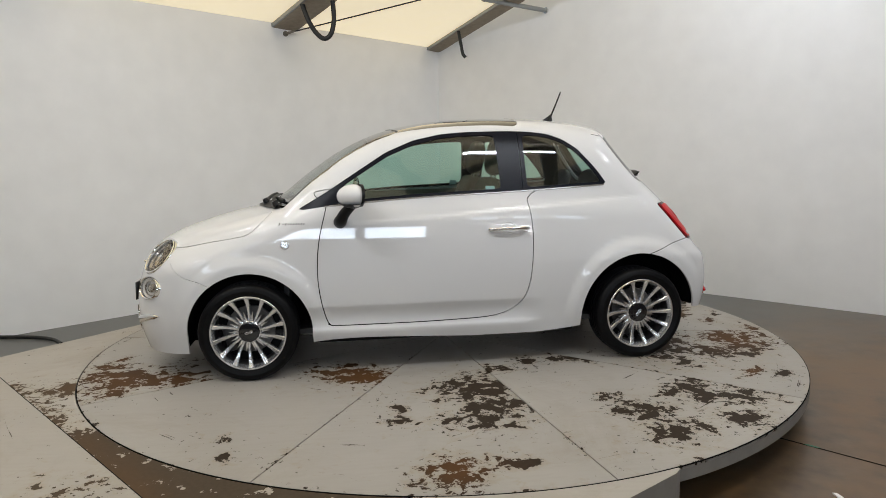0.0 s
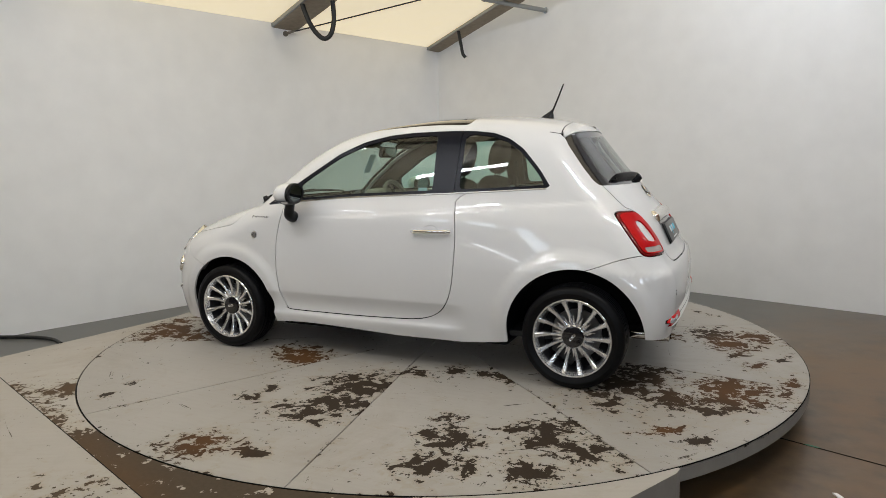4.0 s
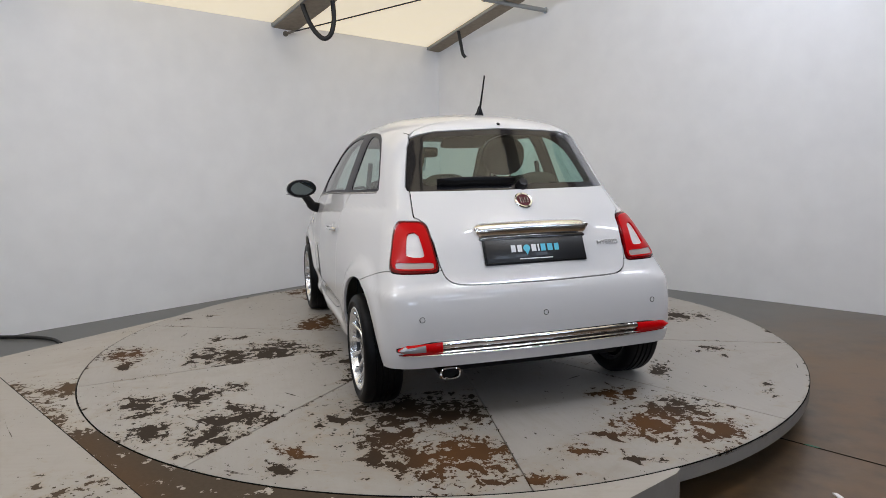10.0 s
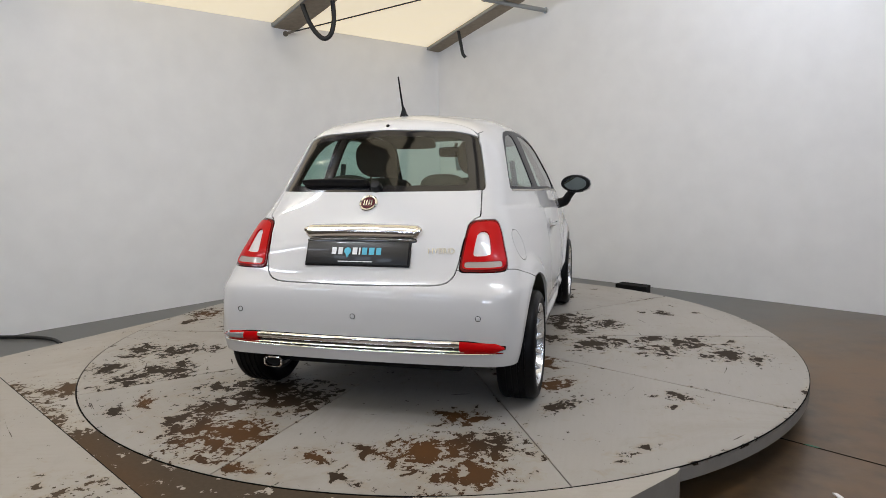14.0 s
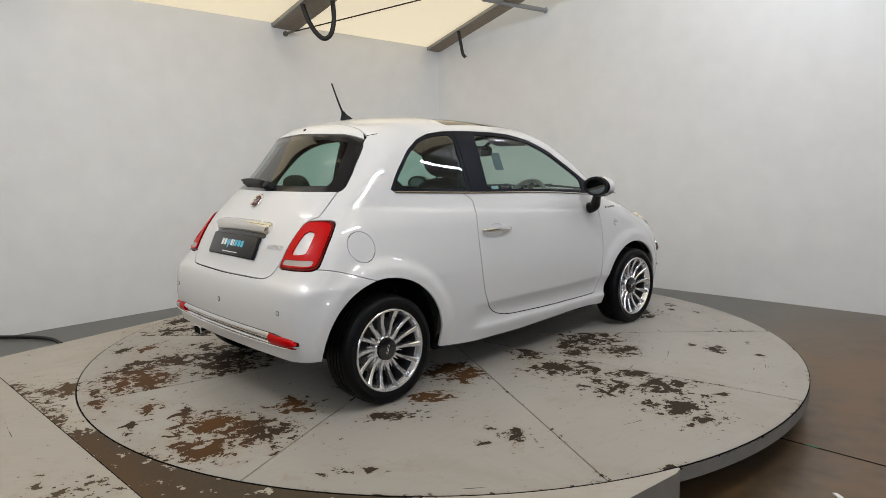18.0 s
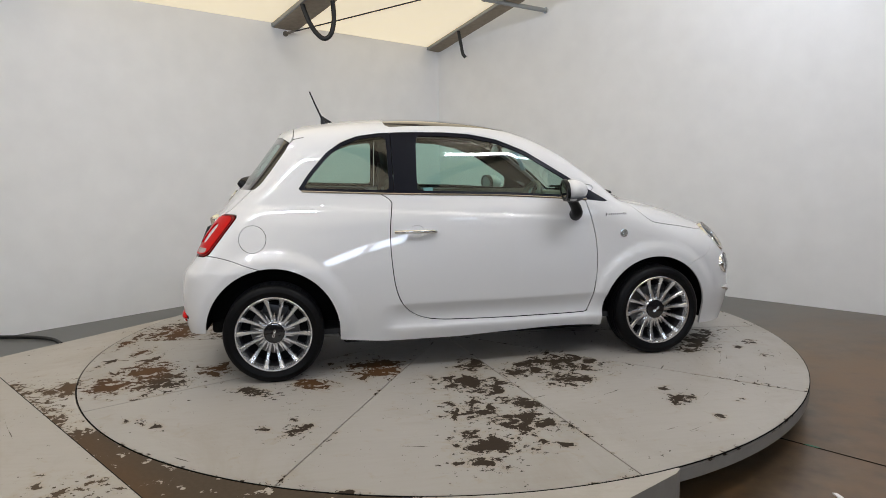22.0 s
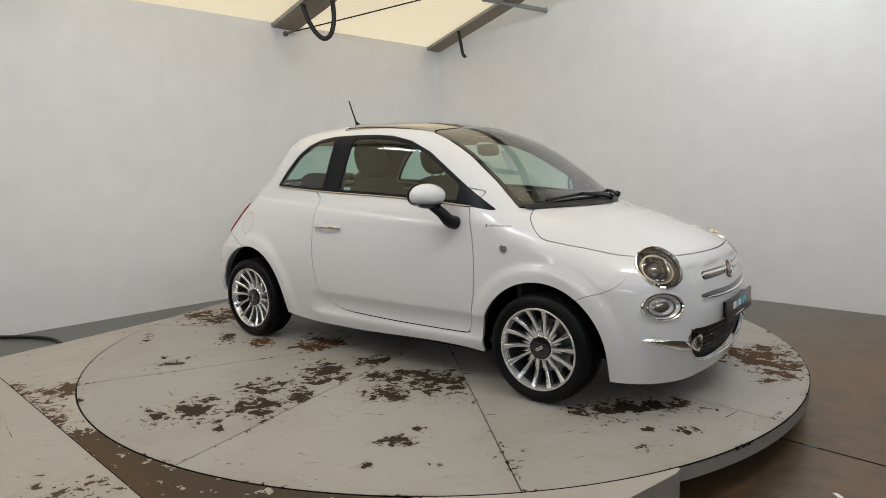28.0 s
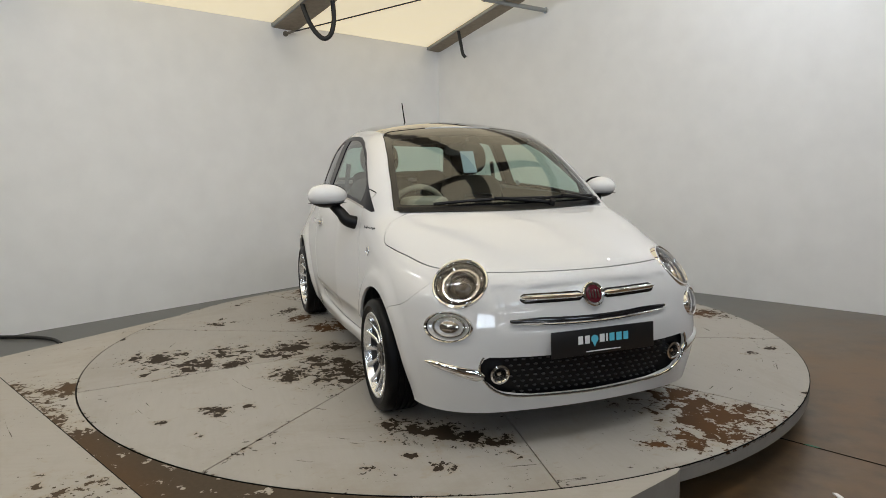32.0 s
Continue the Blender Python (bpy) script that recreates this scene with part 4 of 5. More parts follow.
rear_glass, sheet = sheet.open_gap(rear_field, 0.0015)

# lamps and mouths in the skin
HEAD = Vector((1.719, 0.550, 0.706))
HEAD_AXIS = Vector((0.60, 0.465, 0.65)).normalized()
DRL = Vector((1.759, 0.620, 0.525))
DRL_AXIS = Vector((0.735, 0.640, 0.225)).normalized()


def lamp_field(centre, axis, rx, ry):
    m = facing(centre, axis).inverted()
    R, t = np.array(m.to_3x3()), np.array(m.translation)

    def field(p):
        q = (p * (1, 0, 1) + np.abs(p) * (0, 1, 0)) @ R.T + t
        return np.maximum((np.hypot(q[:, 0] / rx, q[:, 1] / ry) - 1) * min(rx, ry), np.abs(q[:, 2]) - 0.25)
    return field


_, sheet = sheet.cut(lamp_field(HEAD, HEAD_AXIS, 0.122, 0.120))
_, sheet = sheet.cut(lamp_field(DRL, DRL_AXIS, 0.106, 0.064))
MOUTH = [(-0.2, 0.214), (0.0, 0.214), (0.30, 0.224), (0.43, 0.248), (0.495, 0.300), (0.518, 0.362), (0.500, 0.408), (0.36, 0.402), (0.0, 0.395), (-0.2, 0.395)]
mouth_field = lambda p: np.maximum(flat_field(MOUTH, (1, 2))(p), 1.2 - p[:, X])
_, sheet = sheet.cut(mouth_field)


def tail_edges(p):
    x, a, z = p[:, X], np.abs(p[:, Y]), p[:, Z]
    return (x + 1.290) * 0.795 - (z - 0.90) * 0.607, 0.480 + (z - 0.70) * 0.10 - a, z, x + 1.0


def tail_field(p):
    outer, inner, z, far = tail_edges(p)
    return np.maximum(smax(outer, inner, z - 0.928, 0.706 - z, k=0.028), far)


def tail_pale(p):
    outer, inner, z, far = tail_edges(p)
    return np.maximum(smax(outer + 0.050, inner + 0.052, z - 0.878, 0.772 - z, k=0.014), far)


def tail_low(p):
    outer, inner, z, far = tail_edges(p)
    return np.maximum(smax(outer + 0.022, inner + 0.022, z - 0.750, 0.724 - z, k=0.008), far)


tail, sheet = sheet.open_gap(tail_field, 0.0026)

# opening panels and bumpers
gate_line = [(0, 0.646), (0.36, 0.650), (0.425, 0.656), (0.462, 0.685), (0.478, 0.74), (0.49, 0.84), (0.515, 0.93), (0.548, 0.945), (0.530, 1.067), (0.490, 1.25), (0.462, 1.37), (0.45, 1.6), (-0.2, 1.6), (-0.2, 0.646)]
gate_field = lambda p: np.maximum(flat_field(gate_line, (1, 2))(p), p[:, X] + 0.955)
tailgate, sheet = sheet.open_gap(gate_field)
DOOR = [(-0.404, 1.06), (-0.414, 0.98), (-0.432, 0.845), (-0.433, 0.681), (-0.408, 0.481), (-0.342, 0.362), (-0.211, 0.302), (0.054, 0.288), (0.40, 0.284), (0.725, 0.283),
        (0.762, 0.300), (0.790, 0.40), (0.811, 0.559), (0.800, 0.758), (0.752, 0.962), (0.74, 1.06)]
door_field = lambda p: np.maximum(flat_field(DOOR, (0, 2), 4)(p), 0.45 - np.abs(p[:, Y]))
door, sheet = sheet.open_gap(door_field)
bonnet_line = curve_between([0.9, 1.00, 1.05, 1.11, 1.19, 1.25, 1.40, 1.57, 1.70, 1.9], [1.02, 0.985, 0.945, 0.884, 0.818, 0.804, 0.778, 0.748, 0.739, 0.730])
bonnet_field = lambda p: np.maximum(np.maximum(bonnet_line(p[:, X]) - p[:, Z], 0.94 - p[:, X]), np.maximum(p[:, Z] - 0.951, -1))
bonnet, sheet = sheet.open_gap(bonnet_field, 0.0018)
front_seam = curve_between([1.2, 1.434, 1.60, 1.70, 2.0], [0.45, 0.558, 0.640, 0.80, 0.85])
bumper_field = lambda p: np.maximum(p[:, Z] - front_seam(p[:, X]), 1.28 - p[:, X])
front_bumper, sheet = sheet.open_gap(bumper_field, 0.0013)
rear_seam = curve_between([-1.7, -1.5, -1.428, -1.18, -1.05], [0.715, 0.715, 0.712, 0.641, 0.600])
rear_bumper_field = lambda p: np.maximum(p[:, Z] - rear_seam(p[:, X]), p[:, X] + 1.12)
rear_bumper, sheet = sheet.open_gap(rear_bumper_field, 0.0020)
flap_field = lambda p: np.where(p[:, Y] < 0, np.hypot(p[:, X] + 1.192, p[:, Z] - 0.797) - 0.074, 1.0)
flap, sheet = sheet.open_gap(flap_field, 0.0016)

# painted panels
body = sheet.build("body", M["paint"], car, "glossy white painted body shell")
for s in (1, -1):
    d = door.side(s).build("door", M["paint"], car)
bonnet.build("bonnet", M["paint"], car)
gate = tailgate.build("tailgate", M["paint"], car)
fb = front_bumper.build("front_bumper", M["paint"], car)
rb = rear_bumper.build("rear_bumper", M["paint"], car)
flap.build("fuel_flap", M["paint"], car)
for g in gaps[1:]:
    gaps[0] = gaps[0].join(g)
gaps[0].build("panel_gap", M["seam"], car, inset=0.011, rim=0)["kind"] = "stuff"

# glass with dark printed borders
pane, border = windscreen.cut(lambda p: screen_field(p) + np.where(p[:, Z] > 1.33, 0.055, 0.030))
w = pane.build("windscreen", M["screen"], car, "clear green-tinted windscreen", inset=0.004, rim=0)
border.build("border", M["gloss"], w, inset=0.004, rim=0)
roof_glass.build("glass_roof", M["roof_glass"], car, "dark fixed glass roof panel", inset=0.002, rim=0)
pane, border = rear_glass.cut(lambda p: np.maximum(rear_field(p) + 0.028, np.abs(p[:, Y]) - 0.475 + (p[:, Z] - 1.06) * 0.25))
w = pane.build("rear_window", M["privacy"], car, "tinted rear window", inset=0.004, rim=0)
border.build("border", M["gloss"], w, inset=0.004, rim=0)
for s in (1, -1):
    half = dlo.side(s)
    front_pane, rest = half.cut(lambda p: smax(dlo_field(p) + 0.022, -0.268 - p[:, X] + (p[:, Z] - 1.0) * 0.05, p[:, X] - 0.655, k=0.02))
    rear_pane, rest = rest.cut(lambda p: smax(dlo_field(p) + 0.020, p[:, X] + 0.425, k=0.02))
    slot, rest = rest.cut(lambda p: np.abs(p[:, X] + 0.398) - 0.002)
    w = front_pane.build("door_window", M["window"], car, inset=0.006, rim=0)
    w = rear_pane.build("quarter_window", M["privacy"], car, inset=0.005, rim=0)
    rest.build("window_surround", M["pillar"], car, "gloss black pillar and window surround", inset=0.002, rim=0.01)
    # bright strip along the waistline
    line = [side_point(x, z, s, 0.001) for x, z in ((p.x, p.y) for p in spline([Vector((a, b, 0)) for a, b in DLO[:5]], 8)) if x < 0.79]
    part("belt_trim", tube(line, 0.0058, sides=6), M["trim"], car)

# tail lamps
for s in (1, -1):
    half = tail.side(s)
    pale, rest = half.cut(tail_pale)
    low, rest = rest.cut(tail_low)
    edge, rest = rest.cut(lambda p: -0.011 - tail_field(p))
    lamp = rest.build("tail_lamp", M["red"], car, "red tail lamp with a body-coloured centre", inset=-0.007, rim=0.03)
    edge.build("lamp_edge", M["red_deep"], lamp, inset=-0.003, rim=0.03)
    pale.build("lamp_centre", M["paint"], lamp, inset=0.002, rim=0.0)
    low.build("reversing_lens", M["lens_white"], lamp, inset=-0.004, rim=0.0)

# headliner and pillars seen from within
inner, _ = sheet.join(tailgate).cut(lambda p: 0.93 - p[:, Z])
inner.build("headliner", M["liner"], car, "brown-grey cloth headliner and pillar trim", inset=0.035, rim=0, flip=True)
roof_glass.build("roof_blind", M["liner"], car, inset=0.03, rim=0, flip=True)
# ---- wheels ----
def arch_foot(cx, a):
    """The lowest point of an arch liner, ahead of and behind the wheel."""
    ahead = math.cos(a) > 0
    return (0.195 if ahead else 0.21) if cx > 0 else (0.215 if ahead else 0.300)


def arch_liner(cx, cz, r, s):
    """The dark tub behind a wheel opening."""
    bm = bmesh.new()
    rings = []
    for y in (0.705, 0.60, 0.46):
        ring = [bm.verts.new((cx + (r + 0.012) * math.cos(a), s * y, max(arch_foot(cx, a), cz + (r + 0.012) * math.sin(a)))) for a in np.radians(np.linspace(-20, 200, 33))]
        rings.append(ring)
    for a, b in zip(rings, rings[1:]):
        for i in range(len(a) - 1):
            bm.faces.new((a[i], a[i + 1], b[i + 1], b[i]))
    bm.faces.new(rings[-1])
    bmesh.ops.solidify(bm, geom=bm.faces, thickness=0.004)
    part("arch_liner", bm, M["under"], car, "black wheel arch liner")


for s in (1, -1):
    arch_liner(1.197, 0.263, 0.352, s)
    arch_liner(-1.098, 0.275, 0.372, s)

TYRE = [(0.193, -0.078), (0.200, -0.086), (0.232, -0.0945), (0.258, -0.092), (0.273, -0.083), (0.2815, -0.070),
        (0.2835, -0.050), (0.2835, -0.046), (0.277, -0.045), (0.277, -0.038), (0.284, -0.037), (0.284, -0.018), (0.277, -0.017), (0.277, -0.009), (0.2845, -0.008),
        (0.2845, 0.010), (0.277, 0.011), (0.277, 0.019), (0.284, 0.020), (0.284, 0.040), (0.277, 0.041), (0.277, 0.047), (0.2835, 0.048),
        (0.2815, 0.070), (0.273, 0.083), (0.258, 0.092), (0.240, 0.0945), (0.237, 0.0955), (0.234, 0.0945), (0.206, 0.088), (0.198, 0.082), (0.193, 0.078)]


def spoke_mesh(bm, a0, lean=radians(5), r0=0.050, r1=0.191):
    """One flat-faced, chamfered spoke that widens towards the rim; lean turns its foot round the hub."""
    rings = []
    for t in np.linspace(0, 1, 8):
        r = r0 + t * (r1 - r0)
        a = a0 - lean * (1 - t) ** 1.2
        half = 0.0066 + 0.0028 * t + 0.0042 * t ** 3
        z = 0.052 - 0.010 * math.sin(math.pi * t) + 0.033 * t ** 1.5
        c, d = Vector((math.cos(a), math.sin(a), 0)), Vector((-math.sin(a), math.cos(a), 0))
        prof = [(-half - 0.002, -0.034), (-half, -0.005), (-half * 0.62, 0.0), (half * 0.62, 0.0), (half, -0.005), (half + 0.002, -0.034)]
        rings.append([bm.verts.new(c * r + d * u + Vector((0, 0, z + w))) for u, w in prof])
    for a, b in zip(rings, rings[1:]):
        for i in range(len(a) - 1):
            bm.faces.new((a[i], a[i + 1], b[i + 1], b[i]))
    bm.faces.new(rings[-1])


def build_wheel():
    w = empty("wheel")
    w["label"] = "silver multi-spoke alloy wheel with a black tyre"
    part("tyre", lathe([(0.205 + (r - 0.193) * 0.776, h) for r, h in TYRE], 72, closed=True), M["rubber"], w, "black road tyre")
    rim = part("rim", lathe([(0.196, 0.083), (0.199, 0.088), (0.1965, 0.0905), (0.190, 0.090), (0.1865, 0.082), (0.181, 0.066), (0.178, 0.056)], 72), M["alloy"], w, "silver alloy rim")
    # same rim, coloured dark: shade between the spokes is in the colour
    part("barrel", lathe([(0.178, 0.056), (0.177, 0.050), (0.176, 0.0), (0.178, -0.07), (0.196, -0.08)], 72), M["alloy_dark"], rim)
    part("hub", lathe([(0.0, 0.050), (0.052, 0.050), (0.060, 0.046), (0.066, 0.034), (0.066, 0.0), (0, 0)], 40), M["alloy"], rim)
    for k in range(14):
        bm = bmesh.new()
        spoke_mesh(bm, 2 * math.pi * k / 14)
        bmesh.ops.recalc_face_normals(bm, faces=bm.faces)
        part("spoke", bm, M["alloy"], rim, smooth=False)
        # small leaf between two feet
        c = 2 * math.pi * (k + 0.5) / 14
        leaf = prism([(0.056, -0.009), (0.112, 0.0), (0.056, 0.009)], 0.014, 0.034, m=pose(0, 0, 0, 0, 0, math.degrees(c)))
        part("spoke_web", leaf, M["alloy"], rim, smooth=False)
    # near-black disc, added as the shade behind the spokes
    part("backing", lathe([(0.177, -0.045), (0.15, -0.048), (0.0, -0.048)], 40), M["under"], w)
    part("brake_disc", lathe([(0.055, -0.040), (0.055, -0.028), (0.127, -0.028), (0.129, -0.040)], 48), M["disc"], w)
    part("caliper", box(0.06, 0.13, 0.04, pose(0.112, 0.02, -0.018), 0.008), M["alloy_dark"], w)
    cap = part("centre_cap", lathe([(0.0, 0.064), (0.042, 0.063), (0.052, 0.060), (0.055, 0.052), (0.055, 0.045)], 40), M["gloss"], w, "round black centre cap")
    for x in (-0.011, 0.011):
        part("cap_mark", lathe([(0.006, 0.0645), (0.009, 0.0655), (0.012, 0.0645), (0.009, 0.0635)], 16, pose(x, 0, 0) @ Matrix.Diagonal((1, 0.6, 1, 1)), closed=True), M["chrome"], cap)
    part("valve", tube([(0.155, 0, 0.06), (0.150, 0, 0.085)], 0.003, sides=6), M["black"], w)
    for ob in w.children_recursive:          # sixteen-inch rim in a low tyre
        if ob.name.split(".")[0] != "tyre":
            ob.data.transform(Matrix.Diagonal((1.055, 1.055, 1, 1)))
    return w


first_wheel = build_wheel()
first_wheel.parent = car
for i, (x, y, turn) in enumerate(((1.203, 0.710, 14), (-1.097, 0.712, 52), (1.203, -0.710, 31), (-1.097, -0.712, 75))):
    m = pose(x, y, 0.2745, -90 if y > 0 else 90, 0, 0) @ pose(0, 0, 0, 0, 0, turn)
    if i == 0:
        first_wheel.matrix_local = m
    else:
        copy_thing(first_wheel, m)

part("underbody", box(2.75, 0.94, 0.05, pose(0.13, 0, 0.20), 0.02), M["under"], car)
part("underbody", box(1.55, 1.40, 0.05, pose(0.06, 0, 0.195), 0.02), M["under"], car)
for x in (1.203, -1.097):
    part("axle", tube([(x, -0.66, 0.28), (x, 0.66, 0.28)], 0.03, sides=10), M["under"], car)
part("rear_valance", box(0.22, 0.96, 0.08, pose(-1.36, 0, 0.262), 0.02), M["under"], car)
part("front_tray", box(0.22, 0.96, 0.05, pose(1.60, 0, 0.19), 0.02), M["under"], car)
# ---- lamps, trim and fittings ----
def mirrored(fn):
    for s in (1, -1):
        fn(s)


def flip_y(v, s):
    return Vector((v[0], s * v[1], v[2]))


M["satin"] = material("soft_chrome", (0.88, 0.86, 0.82), 0.16, metal=1.0)
M["reflector"] = material("lamp_reflector", (0.88, 0.87, 0.86), 0.24, metal=0.45)
M["lamp_dark"] = material("lamp_inner_bezel", (0.50, 0.46, 0.41), 0.16, metal=0.9)
M["bulb"] = material("projector_lens", (0.045, 0.030, 0.020), 0.06, coat=1.0)


def headlamp(s):
    axis = flip_y(HEAD_AXIS, s)
    m = facing(flip_y(HEAD, s) - axis * 0.046, axis) @ Matrix.Diagonal((1.085, 1.06, 1.0, 1))
    lamp = part("headlamp", lathe([(0.099, 0.028), (0.104, 0.036), (0.110, 0.034), (0.1135, 0.022), (0.1145, 0.0), (0.1145, -0.07), (0.10, -0.075), (0.099, 0.0)], 56, m, closed=True), M["chrome"], car, "round headlamp with a chrome bezel")
    part("bowl", lathe([(0.099, 0.020), (0.092, 0.0), (0.075, -0.020), (0.04, -0.035), (0, -0.04)], 48, m), M["lamp_dark"], lamp)
    part("dark_ring", lathe([(0.099, 0.024), (0.096, 0.020), (0.095, 0.018), (0.097, 0.012)], 48, m), M["black"], lamp)
    part("running_light_ring", lathe([(0.068, 0.002), (0.069, 0.010), (0.076, 0.010), (0.078, 0.0), (0.076, -0.02), (0.068, -0.02)], 48, m, closed=True), M["lamp_dark"], lamp)
    part("inner_bezel", lathe([(0.067, 0.004), (0.063, 0.006), (0.052, -0.008), (0.046, -0.03), (0.067, -0.03)], 40, m, closed=True), M["lamp_dark"], lamp)
    part("projector", lathe([(0.048, -0.03), (0.046, -0.010), (0.036, 0.006), (0.020, 0.014), (0, 0.016)], 32, m), M["bulb"], lamp)
    for k in range(9):
        a = radians(50 + 10 * k)
        part("bowl_rib", box(0.022, 0.003, 0.006, m @ pose(0.082 * math.cos(a), 0.082 * math.sin(a), 0.004, 0, 0, math.degrees(a)) @ pose(0, 0, 0, 0, -35, 0)), M["chrome"], lamp, smooth=False)
    part("lens", lathe([(0.102, 0.030), (0.09, 0.038), (0.07, 0.045), (0.04, 0.050), (0, 0.052)], 48, m), M["lens_clear"], lamp)


def running_lamp(s):
    n = flip_y(DRL_AXIS, s)
    p = flip_y(DRL, s) - n * 0.006
    m = facing(p, n) @ Matrix.Diagonal((1.60, 0.98, 1, 1))
    lamp = part("running_lamp", lathe([(0.060, 0.010), (0.0645, 0.014), (0.0685, 0.006), (0.0685, -0.05), (0.060, -0.05)], 48, m, closed=True), M["chrome"], car, "oval clear running lamp")
    part("bowl", lathe([(0.061, 0.0), (0.05, -0.012), (0.03, -0.02), (0, -0.022)], 40, m), M["reflector"], lamp)
    part("dark_ring", lathe([(0.0615, 0.010), (0.059, 0.006), (0.0575, 0.004), (0.059, -0.002)], 48, m), M["black"], lamp)
    part("bulb_shield", lathe([(0.026, -0.03), (0.026, -0.006), (0.014, 0.0), (0, 0.001)], 24, m), M["lamp_dark"], lamp)
    part("inner_ring", lathe([(0.040, -0.010), (0.041, -0.004), (0.045, -0.004), (0.046, -0.012)], 40, m), M["lamp_dark"], lamp)
    part("lens", lathe([(0.062, 0.008), (0.05, 0.017), (0.03, 0.023), (0, 0.026)], 40, m), M["lens_clear"], lamp)


mirrored(headlamp)
mirrored(running_lamp)


def skin_bar(name, ys, zs, finder, thick, high, mat, parent, label="", out=0.0, ends=6, blunt=False, rounded=False):
    """A bar of lens-shaped section that lies on the skin and tapers at both ends."""
    bm = bmesh.new()
    pts = [finder(y, z, out) for y, z in zip(ys, zs)]
    ns = [normal_at(p) for p in pts]
    rings = []
    k = len(pts)
    for i, (p, n) in enumerate(zip(pts, ns)):
        way = (pts[min(i + 1, k - 1)] - pts[max(i - 1, 0)]).normalized()
        up = n.cross(way).normalized()
        t = i / (k - 1)
        w = min(1.0, 0.04 + ends * min(t, 1 - t)) if rounded else min(1.0, 0.25 + ends * (1 - t)) if blunt else min(1.0, (0.12 + ends * min(t, 1 - t)) ** 0.6)
        h = high if isinstance(high, float) else high[0] + (high[1] - high[0]) * t
        rings.append([bm.verts.new(p + n * thick * b + up * h * w * a) for a, b in ((-1, -0.5), (-0.9, 0.25), (-0.5, 0.8), (0, 1), (0.5, 0.8), (0.9, 0.25), (1, -0.5))])
    for a, b in zip(rings, rings[1:]):
        for j in range(len(a) - 1):
            bm.faces.new((a[j], a[j + 1], b[j + 1], b[j]))
    bm.faces.new(rings[0])
    bm.faces.new(rings[-1])
    bmesh.ops.recalc_face_normals(bm, faces=bm.faces)
    return part(name, bm, mat, parent, label)


# nose: whiskers, emblem, lower strips, mouth
for s in (1, -1):
    ys = [s * (0.19 + 0.142 * math.sin(a)) for a in np.linspace(-math.pi / 2, math.pi / 2, 24)]
    skin_bar("nose_recess", ys, np.linspace(0.632, 0.634, 24), front_point, 0.004, 0.0225, M["gloss"], fb, ends=6, rounded=True)
    skin_bar("nose_bar", ys, np.linspace(0.633, 0.636, 24), front_point, 0.016, 0.0135, M["chrome"], fb, "slim chrome bar beside the nose emblem", out=0.002, ends=5, rounded=True)
    ys = [s * y for y in np.linspace(0.500, 0.695, 10)]
    skin_bar("whisker", ys, np.linspace(0.322, 0.375, 10), front_point, 0.012, (0.030, 0.014), M["chrome"], fb, "chrome whisker beside the lower grille", ends=14)
ys = np.linspace(-0.385, 0.385, 26)
zs = 0.526 + 0.10 * ys ** 2
skin_bar("upper_slot", ys, zs + 0.006, front_point, 0.005, 0.021, M["gloss"], fb, ends=5)
skin_bar("upper_strip", ys, zs - 0.004, front_point, 0.015, 0.0085, M["chrome"], fb, "chrome strip above the plate", out=0.002)


def emblem(finder, y, z, parent, size=1.10):
    p = finder(y, z)
    m = facing(p, normal_at(p)) @ Matrix.Scale(size, 4)
    e = part("emblem", lathe([(0.0, 0.004), (0.034, 0.007), (0.036, 0.010), (0.044, 0.012), (0.048, 0.008), (0.049, -0.01), (0, -0.01)], 48, m), M["chrome"], parent, "round maroon enamel badge with a chrome ring")
    part("enamel", lathe([(0, 0.0095), (0.034, 0.0085), (0.0345, 0.004)], 40, m), M["maroon"], e)
    for x in (-0.0195, -0.0065, 0.0065, 0.0195):
        part("badge_bar", box(0.006, 0.034, 0.003, m @ pose(x, 0, 0.0105)), M["chrome"], e, smooth=False)


emblem(front_point, 0.0, 0.632, fb)
emblem(rear_point, 0.0, 1.006, gate, 0.98)

# mouth: dark inner surface, honeycomb studs, lip and small fog lamps
bm = bmesh.new()
rows = []
for z in np.linspace(0.205, 0.415, 8):
    rows.append([bm.verts.new(front_point(y, z) + Vector((-0.035, 0, 0))) for y in np.linspace(-0.53, 0.53, 32)])
for a, b in zip(rows, rows[1:]):
    for i in range(31):
        bm.faces.new((a[i], a[i + 1], b[i + 1], b[i]))
grille = part("lower_grille", bm, M["black"], car, "black lower grille with studded mesh")
stud = lathe([(0, 0.005), (0.007, 0.003), (0.0095, -0.004)], 8, Matrix.Diagonal((1, 0.42, 1, 1)))
stud_mesh = bpy.data.meshes.new("grille_stud")
stud.to_mesh(stud_mesh)
stud.free()
M["stud"] = material("grey_grille_stud", (0.10, 0.10, 0.10), 0.3, metal=0.6)
stud_mesh.materials.append(M["stud"])
for j, z in enumerate(np.linspace(0.238, 0.382, 7)):
    for i in range(-11, 12):
        y = (i + 0.5 * (j % 2)) * 0.036
        if abs(y) > 0.375 + 0.25 * (z - 0.26):
            continue
        p = front_point(y, z) + Vector((-0.031, 0, 0))
        ob = new("grille_stud", stud_mesh)
        ob.parent = grille
        ob.matrix_local = facing(p, normal_at(front_point(y, z)))
lip = [front_point(y, z, 0.002) for y, z in [(-a, b) for a, b in MOUTH[6:1:-1]] + [(a, b) for a, b in MOUTH[1:7]]]
part("mouth_lip", tube([p for p in spline(lip, 5)], 0.0058, sides=8), M["chrome"], fb, "chrome lip round the lower grille")
